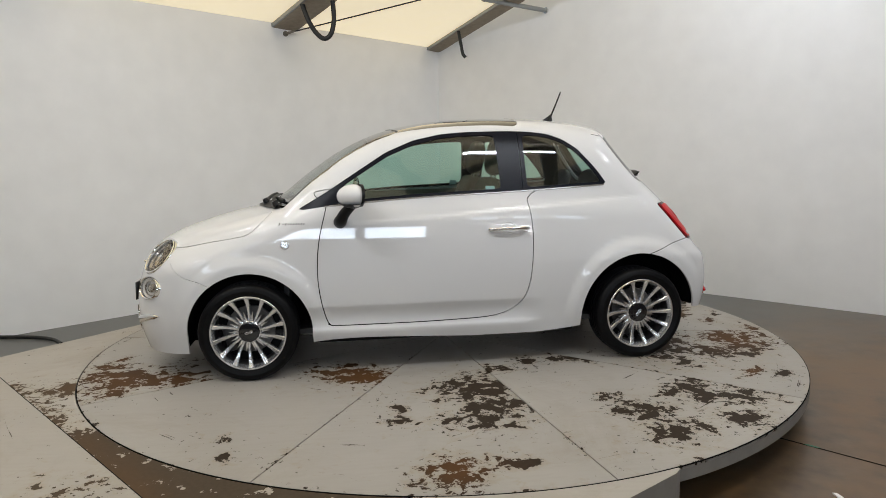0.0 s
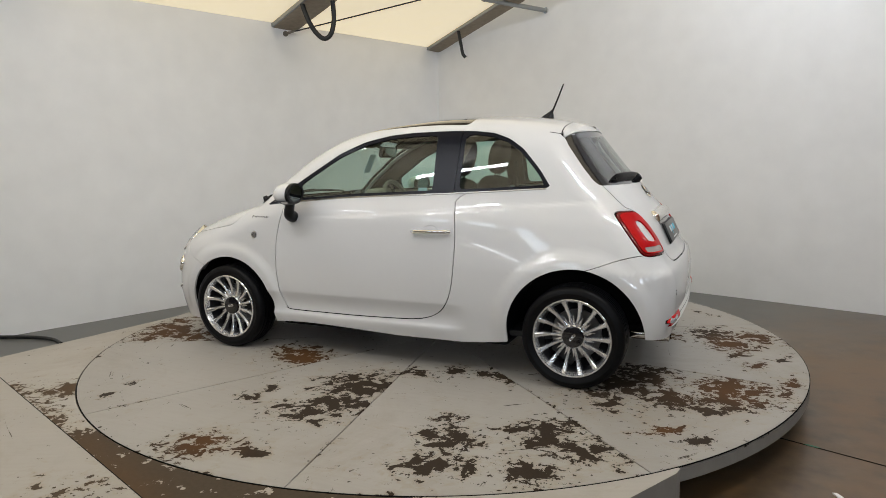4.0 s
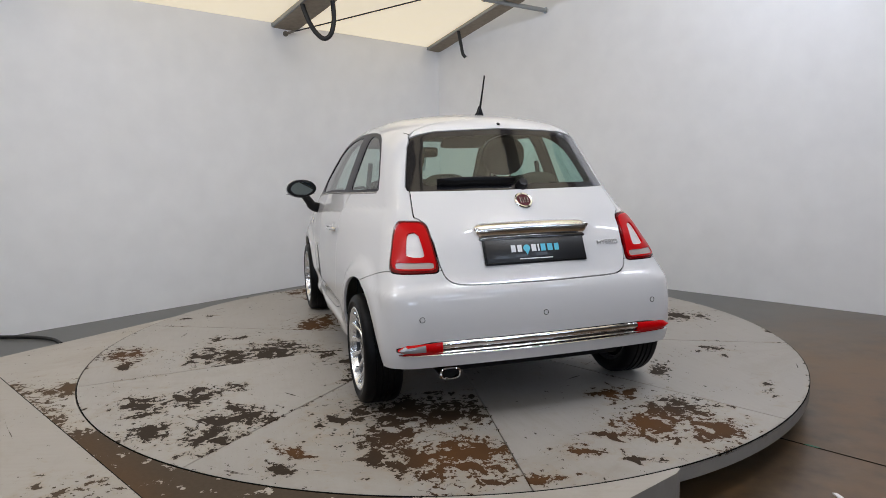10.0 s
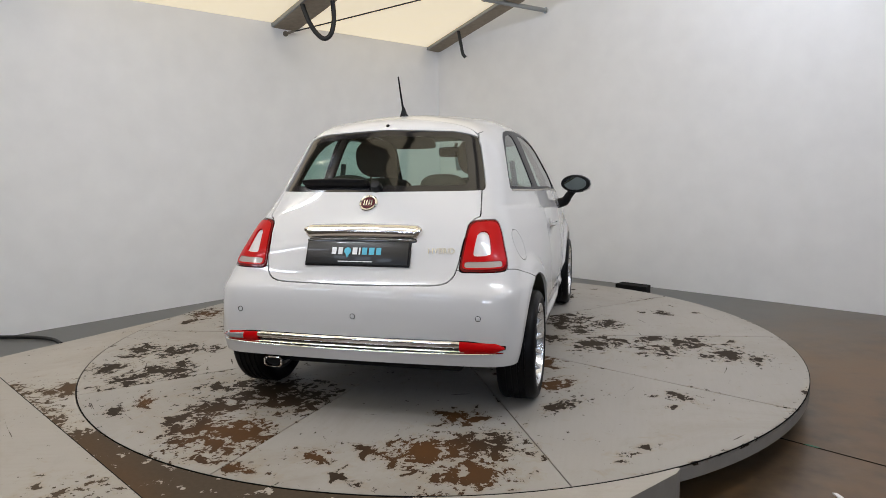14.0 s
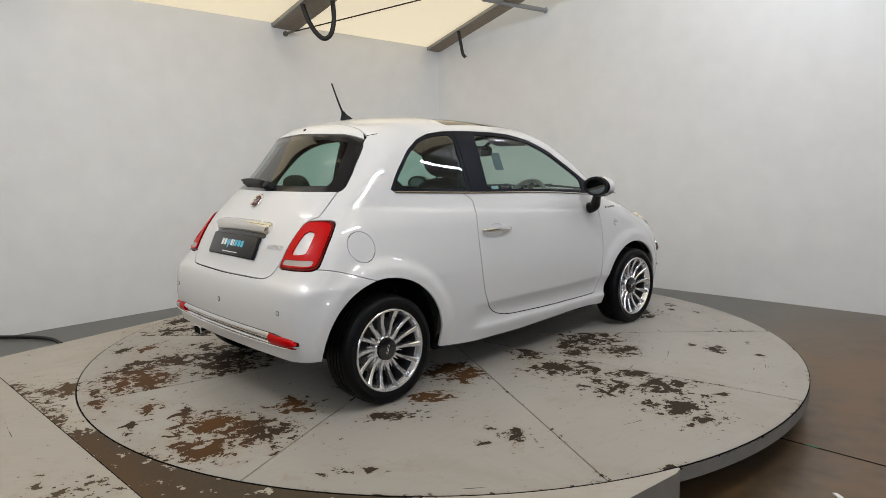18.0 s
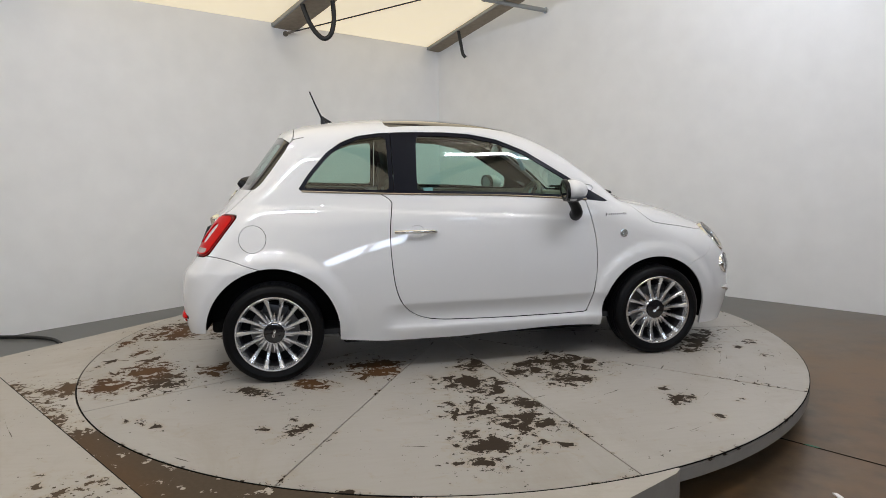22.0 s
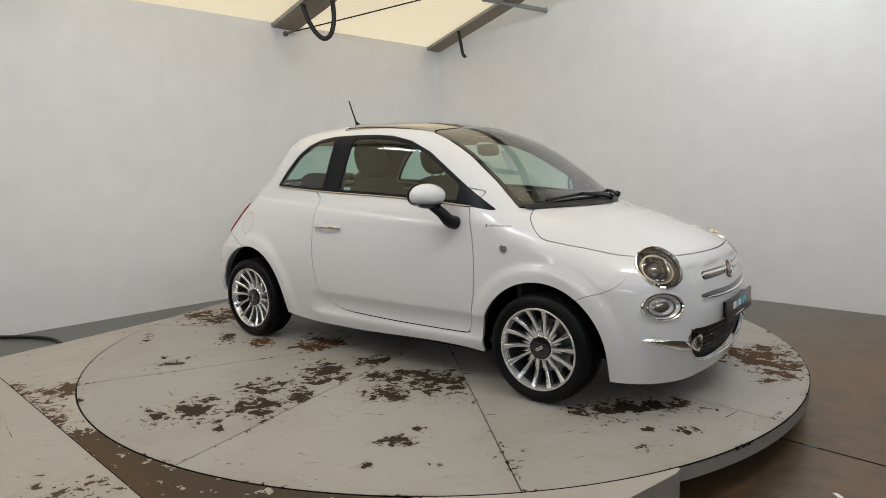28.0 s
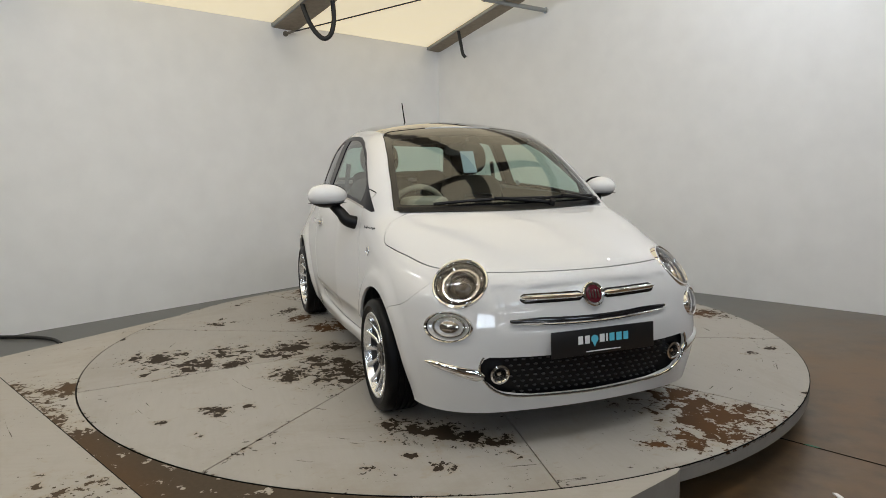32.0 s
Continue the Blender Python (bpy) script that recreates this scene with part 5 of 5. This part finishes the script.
for s in (1, -1):
    p = front_point(s * 0.435, 0.332) + Vector((-0.012, 0, 0))
    m = facing(p, (normal_at(p) + Vector((0.8, 0, 0))).normalized())
    lamp = part("fog_lamp", lathe([(0.028, 0.010), (0.033, 0.015), (0.041, 0.012), (0.043, -0.03), (0.028, -0.03)], 32, m, closed=True), M["chrome"], fb, "small round fog lamp with a chrome ring")
    part("bowl", lathe([(0.029, 0.004), (0.018, -0.014), (0, -0.02)], 24, m), M["black"], lamp)
    part("bulb", lathe([(0, 0.002), (0.008, 0.0), (0.011, -0.014)], 16, m), M["satin"], lamp)
    part("lens", lathe([(0.029, 0.008), (0.015, 0.013), (0, 0.015)], 24, m), M["lens_clear"], lamp)


def bars_plate(m, parent, label):
    """A black dealer plate; the brand is drawn as plain blocks in its colours."""
    w, h = 0.505, 0.110
    plate = part("number_plate", box(w, h, 0.008, m @ pose(0, 0, 0.004), 0.003), M["plate"], parent, label)
    x = -0.128
    for k, (wide, mat) in enumerate(((0.026, "white_ink"), (0.026, "white_ink"), (0.034, "blue_ink"), (0.027, "white_ink"), (0.009, "white_ink"), (0.028, "blue_ink"), (0.030, "blue_ink"), (0.027, "blue_ink"))):
        if k == 2:
            part("print_pin", lathe([(0.0, 0.0), (0.017, 0.0), (0.017, 0.002), (0.0, 0.002)], 20, m @ pose(x + wide / 2, 0.010, 0.0075)), M[mat], plate, smooth=False)
            part("print_pin", prism([(-0.013, 0), (0.013, 0), (0.0, -0.028)], 0, 0.0018, m=m @ pose(x + wide / 2, 0.004, 0.0075)), M[mat], plate, smooth=False)
        else:
            part("print_block", box(wide * 0.86, 0.034, 0.002, m @ pose(x + wide * 0.5, 0.010, 0.0085)), M[mat], plate, smooth=False)
        x += wide + 0.006
    part("print_line", box(0.17, 0.0045, 0.002, m @ pose(-0.005, -0.041, 0.0085)), M["white_ink"], plate, smooth=False)
    return plate


p = front_point(0.016, 0.446)
bars_plate(facing(p + Vector((0.014, 0, 0)), Vector((1, 0, 0.05))), fb, "black front plate with white and blue print")
part("plate_holder", box(0.03, 0.40, 0.08, pose(p.x - 0.005, 0.016, 0.446), 0.006), M["black"], fb)
p = rear_point(0.0, 0.781)
tilt = (rear_point(0, 0.83) - rear_point(0, 0.74)).normalized()
n = Vector((0, 1, 0)).cross(tilt)
n = -n if n.x > 0 else n
bars_plate(facing(p + n * 0.004 + Vector((0, 0.006, 0)), n), gate, "black rear plate with white and blue print")
part("plate_frame", box(0.522, 0.122, 0.010, facing(p + n * 0.001 + Vector((0, 0.006, 0)), n), 0.004), M["black"], gate)
# chrome grip above the rear plate
ys = 0.296 * np.sin(np.linspace(-math.pi / 2, math.pi / 2, 48))
# black bar on the skin stands in for the shaded recess under the grip
skin_bar("grip_shadow_gap", ys * 0.93, 0.848 - 0.09 * ys ** 2, rear_point, 0.003, 0.013, M["gloss"], gate)
skin_bar("tailgate_grip", ys, 0.884 - 0.09 * ys ** 2, rear_point, 0.030, 0.040, M["satin"], gate, "broad chrome tailgate grip", ends=7, rounded=True)
# rear bumper strip, reflectors, sensors, exhaust
ys = np.linspace(-0.52, 0.52, 44)
skin_bar("bumper_slot", np.linspace(-0.70, 0.70, 60), 0.378 + 0 * np.linspace(0, 1, 60), rear_point, 0.004, 0.035, M["gloss"], rb, ends=8)
skin_bar("bumper_strip", ys, 0.391 + 0 * ys, rear_point, 0.0125, 0.0185, M["chrome"], rb, "broad chrome strip across the rear bumper", ends=400)
skin_bar("bumper_strip", ys, 0.363 + 0 * ys, rear_point, 0.0125, 0.0065, M["chrome"], rb, "thin chrome strip across the rear bumper", ends=400)
wide = np.linspace(-0.69, 0.69, 60)
skin_bar("bumper_lip", wide, 0.348 + 0.03 * np.abs(wide) ** 3, rear_point, 0.0125, 0.0055, M["chrome"], rb, "thin chrome lip under the bumper strip", ends=30)
for s in (1, -1):
    ys = [s * y for y in np.linspace(0.500, 0.692, 16)]
    skin_bar("reflector", ys, np.linspace(0.381, 0.379, 16), rear_point, 0.016, (0.029, 0.023), M["red"], rb, "red rear reflector", ends=4.5, blunt=True)
ys = [y for y in np.linspace(0.577, 0.686, 12)]
skin_bar("reversing_lamp", ys, np.linspace(0.382, 0.380, 12), rear_point, 0.0175, (0.0235, 0.019), M["lens_pale"], rb, "clear reversing lamp lens", ends=4.5, blunt=True)
for y, z in ((0.590, 0.514), (0.0, 0.505), (-0.585, 0.514)):
    p = rear_point(y, z)
    part("sensor_gap", lathe([(0.0105, 0.0), (0.0108, 0.0012), (0.0128, 0.0012), (0.0130, 0.0)], 20, facing(p, normal_at(p))), M["seam"], rb)
    part("parking_sensor", lathe([(0, 0.002), (0.0085, 0.002), (0.0092, 0.0), (0.0105, 0.0), (0.0105, -0.003)], 20, facing(p, normal_at(p))), M["paint"], rb)
bm = bmesh.new()
rings = []
for r, x in ((0.0, -1.36), (1.0, -1.36), (1.0, -1.555), (0.82, -1.558), (0.80, -1.48), (0.0, -1.48)):
    rings.append([bm.verts.new((x, 0.452 + 0.050 * r * math.copysign(abs(math.cos(a)) ** 0.6, math.cos(a)), 0.246 + 0.027 * r * math.copysign(abs(math.sin(a)) ** 0.6, math.sin(a)))) for a in np.linspace(0, 2 * math.pi, 28, endpoint=False)])
for a, b in zip(rings, rings[1:]):
    for i in range(28):
        bm.faces.new((a[i], a[(i + 1) % 28], b[(i + 1) % 28], b[i]))
bmesh.ops.remove_doubles(bm, verts=bm.verts, dist=1e-5)
bmesh.ops.recalc_face_normals(bm, faces=bm.faces)
tip = part("exhaust_tip", bm, M["chrome"], car, "oval chrome exhaust tip")
part("bore", lathe([(0, 0), (1.0, 0)], 28, pose(-1.545, 0.452, 0.246, 0, -90, 0) @ Matrix.Diagonal((0.0215, 0.041, 1, 1))), M["under"], tip)

# door handles, side badges, script bars
for s in (1, -1):
    pts = [side_point(x, 0.812 - 0.01 * (x + 0.29), s) for x in np.linspace(-0.405, -0.175, 12)]
    grip = [p + normal_at(p) * (0.006 + 0.026 * math.sin(math.pi * i / 11) ** 0.5) for i, p in enumerate(pts)]
    handle = part("door_handle", tube(spline(grip, 3), 0.0115, sides=10), M["chrome"], car, "chrome door handle")
    c = side_point(-0.285, 0.815, s)
    part("handle_cup", lathe([(0, -0.012), (0.03, -0.010), (0.045, 0.0), (0.047, 0.0012)], 28, facing(c + normal_at(c) * 0.001, normal_at(c)) @ Matrix.Diagonal((1.0, 0.75, 1, 1))), M["paint"], car)
    p = side_point(0.985, 0.758, s)
    m = facing(p, normal_at(p))
    b = part("side_badge", lathe([(0, 0.002), (0.017, 0.002), (0.019, 0.005), (0.024, 0.004), (0.0255, -0.002)], 28, m), M["alloy"], car, "small round side badge")
    part("badge_bar", box(0.004, 0.018, 0.002, m @ pose(0, 0, 0.004)), M["satin"], b)
    for k, (dx, hh) in enumerate(((0.0, 0.024), (0.021, 0.011), (0.036, 0.020), (0.050, 0.010), (0.064, 0.011), (0.078, 0.012), (0.094, 0.012), (0.108, 0.011), (0.122, 0.020), (0.136, 0.011))):
        x = 1.012 - dx if s > 0 else 0.876 + dx
        p = side_point(x, 0.866 + 0.006 * (1 if s < 0 else 1), s)
        way = -12 if s > 0 else -12
        part("script_bar", box(0.0052, hh * 0.75, 0.002, facing(p, normal_at(p)) @ pose(0, 0, 0.001, 0, 0, way)), M["black"], car, smooth=False)

# word on the tailgate
txt = bpy.data.curves.new("model_word", "FONT")
txt.body, txt.size, txt.extrude, txt.align_x, txt.align_y = "HYBRID", 0.036, 0.0015, "CENTER", "CENTER"
tmp = new("model_word", txt)
bpy.context.view_layer.update()
me = bpy.data.meshes.new_from_object(tmp.evaluated_get(bpy.context.evaluated_depsgraph_get()))
bpy.data.objects.remove(tmp)
me.materials.append(M["chrome"])
word = new("model_word", me)
word.parent = gate
p = rear_point(-0.395, 0.795)
word.matrix_local = facing(p + normal_at(p) * 0.003, normal_at(p))

# outside mirrors
def door_mirror(s):
    c = Vector((0.600, s * 0.885, 1.028))
    bm = bmesh.new()
    bmesh.ops.create_uvsphere(bm, u_segments=32, v_segments=20, radius=1.0)
    for v in bm.verts:
        x, y, z = v.co
        back = max(-x, 0)
        v.co = Vector((0.088 * x if x > 0 else 0.070 * x, (0.109 - 0.012 * x) * y, (0.064 + 0.006 * y * s) * z))
        if x < -0.55:
            v.co.x = -0.0385 + 0.004 * (x + 0.55)
    bmesh.ops.transform(bm, matrix=Matrix.Translation(c) @ pose(0, 0, 0, 0, 0, s * 9), verts=bm.verts)
    shell = part("door_mirror", bm, M["paint"], car, "white door mirror on a black foot")
    bm = bmesh.new()
    bmesh.ops.create_uvsphere(bm, u_segments=32, v_segments=20, radius=1.0)
    for v in bm.verts:
        x, y, z = v.co
        v.co = Vector((0.085 * x if x > 0 else 0.074 * x, 0.107 * y, 0.0635 * z - 0.0035 if z < -0.58 else -0.0405 + 0.002 * z))
        if x < -0.55:
            v.co.x = -0.0425 + 0.004 * (x + 0.55)
    bmesh.ops.transform(bm, matrix=Matrix.Translation(c) @ pose(0, 0, 0, 0, 0, s * 9), verts=bm.verts)
    part("lower_shell", bm, M["black"], shell)
    m = Matrix.Translation(c) @ pose(0, 0, 0, 0, 0, s * 9) @ pose(-0.0425, 0, 0.001, 0, -94, 0)
    part("glass_frame", lathe([(0.84, 0.0), (0.84, 0.007), (1.08, 0.005), (1.12, -0.012)], 36, m @ Matrix.Diagonal((0.057, 0.097, 1, 1))), M["black"], shell)
    part("mirror_glass", lathe([(0, 0.004), (0.86, 0.004)], 36, m @ Matrix.Diagonal((0.057, 0.097, 1, 1))), M["mirror"], shell)
    foot = side_point(0.665, 0.885, s)
    arm = spline([foot + Vector((0.012, -s * 0.02, -0.012)), foot + Vector((0.004, s * 0.045, 0.008)), foot + Vector((-0.02, s * 0.075, 0.05)), c + Vector((0.0, -s * 0.02, -0.045))], 5)
    k = len(arm)
    part("foot", tube(arm, 0.034, sides=14, taper=[1.15 - 0.42 * i / (k - 1) for i in range(k)]), M["black"], shell)


mirrored(door_mirror)

# aerial, washer jet, wipers
p = top_point(-0.76, 0)
aer = part("aerial", lathe([(0, 0.05), (0.008, 0.045), (0.016, 0.012), (0.024, 0.0), (0.024, -0.01)], 20, Matrix.Translation(p) @ Matrix.Diagonal((1.0, 1, 1, 1)) @ Matrix.Shear("XY", 4, (-0.35, 0))), M["black"], car, "black roof aerial")
bm = bmesh.new()
vs = [bm.verts.new(q) for q in ((p.x + 0.07, 0, p.z - 0.006), (p.x - 0.03, 0.017, p.z - 0.006), (p.x - 0.03, -0.017, p.z - 0.006), (p.x - 0.012, 0.005, p.z + 0.045), (p.x - 0.026, 0, p.z + 0.05))]
for f in ((0, 1, 3), (0, 3, 2), (1, 4, 3), (3, 4, 2), (1, 2, 4)):
    bm.faces.new([vs[i] for i in f])
part("fin", bm, M["black"], aer)
part("whip", tube([p + Vector((-0.018, 0, 0.03)), p + Vector((-0.036, 0, 0.07)), p + Vector((-0.062, 0, 0.13)), p + Vector((-0.092, 0, 0.205))], 0.0052, sides=8, taper=[1.3, 1.1, 0.95, 0.8]), M["black"], aer)
p = rear_point(0.0, 1.405)
part("washer_jet", lathe([(0, 0.006), (0.008, 0.005), (0.010, -0.004)], 16, facing(top_point(-1.045, 0.0), Vector((-0.5, 0, 0.9)))), M["black"], gate)


def rear_screen(y, z, out):
    return rear_point(y, z, out)


ys = np.linspace(0.02, 0.40, 14)
wp = skin_bar("rear_wiper", ys, 1.096 + 0.006 * np.sin(np.linspace(0, math.pi, 14)), rear_point, 0.030, 0.021, M["black"], car, "black rear wiper", out=0.006)
part("pivot", lathe([(0, 0.03), (0.022, 0.026), (0.030, 0.0), (0.03, -0.02)], 20, facing(rear_screen(-0.02, 1.082, 0.004), normal_at(rear_screen(-0.02, 1.082, 0)))), M["black"], wp)
part("blade", tube([rear_screen(y, 1.080 + 0.022 * math.sin((y + 0.05) * 6), 0.010) for y in np.linspace(0.03, 0.39, 10)], 0.007, sides=6), M["black"], wp)


def screen_point(y, z, out):
    return front_point(y, z, out)


for y0, y1, z0, z1 in ((-0.42, 0.22, 0.978, 0.990), (0.08, 0.56, 0.978, 0.988)):
    hinge = screen_point(y1 if y0 < 0 else y1 - 0.02, 0.957, 0.022)
    wp = part("front_wiper", tube(spline([hinge, screen_point((y0 + 2 * y1) / 3, 0.975, 0.030), screen_point((y0 + y1) / 2, z0 + 0.01, 0.026)], 5), 0.0105, sides=8), M["black"], car, "black front wiper arm and blade")
    part("pivot", lathe([(0, 0.02), (0.015, 0.018), (0.02, -0.01)], 16, facing(hinge, Vector((0.5, 0, 0.85)))), M["black"], wp)
    part("blade", tube([screen_point(y, z0 + (z1 - z0) * i / 11 + 0.01 * math.sin(i * math.pi / 11), 0.012) for i, y in enumerate(np.linspace(y0, y1, 12))], 0.0085, sides=6), M["black"], wp)
# black cowl at the foot of the windscreen
bm = bmesh.new()
rows = []
for k, z in enumerate((0.947, 0.957, 0.972)):
    rows.append([bm.verts.new(screen_point(y, z, (0.006, 0.010, 0.004)[k])) for y in np.linspace(-0.60, 0.60, 40)])
for a, b in zip(rows, rows[1:]):
    for i in range(39):
        bm.faces.new((a[i], a[i + 1], b[i + 1], b[i]))
part("cowl", bm, M["black"], car)

# bright sill line under the doors, roof end strips
for s in (1, -1):
    part("roof_strip", tube([top_point(-0.895, s * 0.478, 0.0), top_point(-0.955, s * 0.464, 0.0)], 0.0025, sides=6), M["black"], car)
# ---- cabin ----
def sheer_paper(name, colour):
    """Thin paper: half of the light passes through it."""
    m = bpy.data.materials.new(name)
    m.use_nodes = True
    n, l = m.node_tree.nodes, m.node_tree.links
    through_it, mix = n.new("ShaderNodeBsdfTranslucent"), n.new("ShaderNodeMixShader")
    b = n["Principled BSDF"]
    b.inputs["Base Color"].default_value = through_it.inputs[0].default_value = (*colour, 1)
    l.new(b.outputs[0], mix.inputs[1])
    l.new(through_it.outputs[0], mix.inputs[2])
    l.new(mix.outputs[0], n["Material Output"].inputs["Surface"])
    return m


def cushion(sx, sy, sz, m, k=5.0, seg=10):
    """A padded block with rounded, swelling faces."""
    bm = bmesh.new()
    bmesh.ops.create_cube(bm, size=2.0)
    bmesh.ops.subdivide_edges(bm, edges=bm.edges, cuts=seg, use_grid_fill=True)
    for v in bm.verts:
        c = v.co
        r = (abs(c.x) ** k + abs(c.y) ** k + abs(c.z) ** k) ** (1 / k)
        w = c / max(r, 1e-6)
        v.co = m @ Vector((w.x * sx / 2, w.y * sy / 2, w.z * sz / 2))
    return bm


def front_seat(y):
    seat = part("front_seat", cushion(0.50, 0.50, 0.16, pose(0.12, y, 0.50, 0, -8, 0)), M["seat"], car, "dark brown front seat with a round headrest")
    part("backrest", cushion(0.14, 0.48, 0.62, pose(-0.20, y, 0.80, 0, -18, 0)), M["seat"], seat)
    part("headrest", cushion(0.12, 0.275, 0.245, pose(-0.315, y, 1.232, 0, -12, 0), 2.5), M["seat"], seat)
    part("headrest_post", tube([(-0.28, y - 0.05, 1.05), (-0.31, y - 0.05, 1.16)], 0.007), M["chrome"], seat)
    part("headrest_post", tube([(-0.28, y + 0.05, 1.05), (-0.31, y + 0.05, 1.16)], 0.007), M["chrome"], seat)


front_seat(0.34)
front_seat(-0.34)
bench = part("rear_bench", cushion(0.42, 1.02, 0.16, pose(-0.62, 0, 0.55, 0, -8, 0)), M["seat"], car, "dark brown rear bench")
part("backrest", cushion(0.12, 1.02, 0.52, pose(-0.86, 0, 0.78, 0, -22, 0)), M["seat"], bench)
for y in (0.27, -0.27):
    part("headrest", cushion(0.09, 0.25, 0.15, pose(-0.955, y, 1.065, 0, -18, 0), 2.6), M["seat"], bench)

# dashboard across the cabin
prof = [(1.02, 0.925), (0.86, 0.955), (0.74, 0.950), (0.66, 0.915), (0.625, 0.84), (0.63, 0.74), (0.70, 0.62), (1.0, 0.55)]
bm = bmesh.new()
ends = [[bm.verts.new((x, y, z)) for x, z in prof] for y in np.linspace(-0.60, 0.60, 9)]
for a, b in zip(ends, ends[1:]):
    for i in range(len(prof)):
        bm.faces.new((a[i], a[(i + 1) % len(prof)], b[(i + 1) % len(prof)], b[i]))
bm.faces.new(ends[0])
bm.faces.new(ends[-1])
bmesh.ops.recalc_face_normals(bm, faces=bm.faces)
dash = part("dashboard", bm, M["dash"], car, "dark dashboard with an ivory panel")
part("dash_panel", box(0.012, 1.12, 0.10, pose(0.632, 0, 0.80, 0, 8, 0), 0.004), M["ivory"], dash)
part("instrument_cowl", cushion(0.16, 0.26, 0.11, pose(0.66, -0.34, 0.955)), M["ivory"], dash)
part("centre_screen", box(0.02, 0.18, 0.10, pose(0.655, 0.0, 0.965, 0, 12, 0), 0.006), M["gloss"], dash)
# steering wheel on the right-hand side of the cabin
m = pose(0.50, -0.34, 0.90, 0, -66, 0)
sw = part("steering_wheel", lathe([(0.175 + 0.016 * math.cos(a), 0.016 * math.sin(a)) for a in np.linspace(0, 2 * math.pi, 12, endpoint=False)], 48, m, closed=True), M["ivory"], car, "ivory leather steering wheel")
part("hub", cushion(0.15, 0.17, 0.05, m @ pose(0, 0, -0.01)), M["ivory"], sw)
for a in (0, 180, 250):
    part("spoke", box(0.13, 0.035, 0.012, m @ pose(0, 0, -0.006, 0, 0, a) @ pose(0.11, 0, 0), 0.004), M["dash"], sw)
part("column", tube([m @ Vector((0, 0, -0.02)), (0.72, -0.34, 0.80)], 0.035, sides=12), M["dash"], sw)

# door cards and side trim
def side_trim(s, x0, x1, levels, n):
    bm = bmesh.new()
    rows = [[bm.verts.new(side_point(x, z, s) + Vector((0, -s * (0.075 if z < 0.9 else 0.05), 0.01 * (0.9 - x) if z > 0.95 else 0))) for x in np.linspace(x0, x1, n)] for z in levels]
    for a, b in zip(rows, rows[1:]):
        for i in range(n - 1):
            bm.faces.new((a[i], a[i + 1], b[i + 1], b[i]))
    bmesh.ops.solidify(bm, geom=bm.faces, thickness=0.006)
    part("door_card" if x0 > 0 else "quarter_trim", bm, M["ivory"], car)


for s in (1, -1):
    side_trim(s, 0.83, -0.70, (0.26, 0.40, 0.60, 0.78, 0.88, 0.955, 0.985), 28)
    side_trim(s, -0.70, -1.02, (0.70, 0.80, 0.88, 0.955, 0.985), 8)
    part("arm_rest", cushion(0.42, 0.07, 0.07, pose(0.18, s * 0.675, 0.68)), M["seat"], car)
part("cabin_floor", box(2.2, 1.34, 0.03, pose(0.0, 0, 0.24)), M["dash"], car)
part("fire_wall", box(0.03, 1.24, 0.60, pose(1.0, 0, 0.60)), M["dash"], car)
part("parcel_shelf", box(0.34, 1.02, 0.02, pose(-1.09, 0, 0.935), 0.006), M["dash"], car)
part("boot_back", box(0.02, 0.9, 0.5, pose(-1.28, 0, 0.62)), M["dash"], car)
# inner mirror, visors, roof console, seat belts
im = part("inner_mirror", cushion(0.03, 0.22, 0.075, pose(0.40, 0.0, 1.275, 0, -12, 0)), M["dash"], car, "dark inner rear-view mirror")
part("stem", tube([(0.42, 0, 1.29), (0.50, 0, 1.335)], 0.012), M["dash"], im)
part("mirror_glass", box(0.004, 0.20, 0.06, pose(0.3835, 0.0, 1.275, 0, -12, 0), 0.001), M["mirror"], im)
for y in (0.30, -0.30):
    part("sun_visor", cushion(0.16, 0.34, 0.02, pose(0.36, y, 1.345, 0, 28, 0)), M["liner"], car)
for s in (1, -1):
    part("seat_belt", tube([(-0.36, s * 0.55, 1.20), (-0.37, s * 0.60, 0.85), (-0.36, s * 0.62, 0.45)], 0.016, sides=6), M["dash"], car)
# paper tags in the glass
tag = sheer_paper("pale_blue_tag", (0.62, 0.74, 0.80))
part("window_tag", box(0.003, 0.085, 0.14, pose(0.56, -0.02, 1.20, 0, -25, 0)), tag, car, "pale blue paper tag hung inside the windscreen")
for s in (1, -1):
    p = side_point(-0.20, 1.045, s, -0.010)
    part("window_sticker", box(0.055, 0.035, 0.001, facing(p, normal_at(p))), tag, car, smooth=False)
def motions():
    for thing in (car, turntable):
        walk(thing, [(t, pose(0, 0, 0, 0, 0, heading(t))) for t in range(0, SECONDS + 1)])


motions()
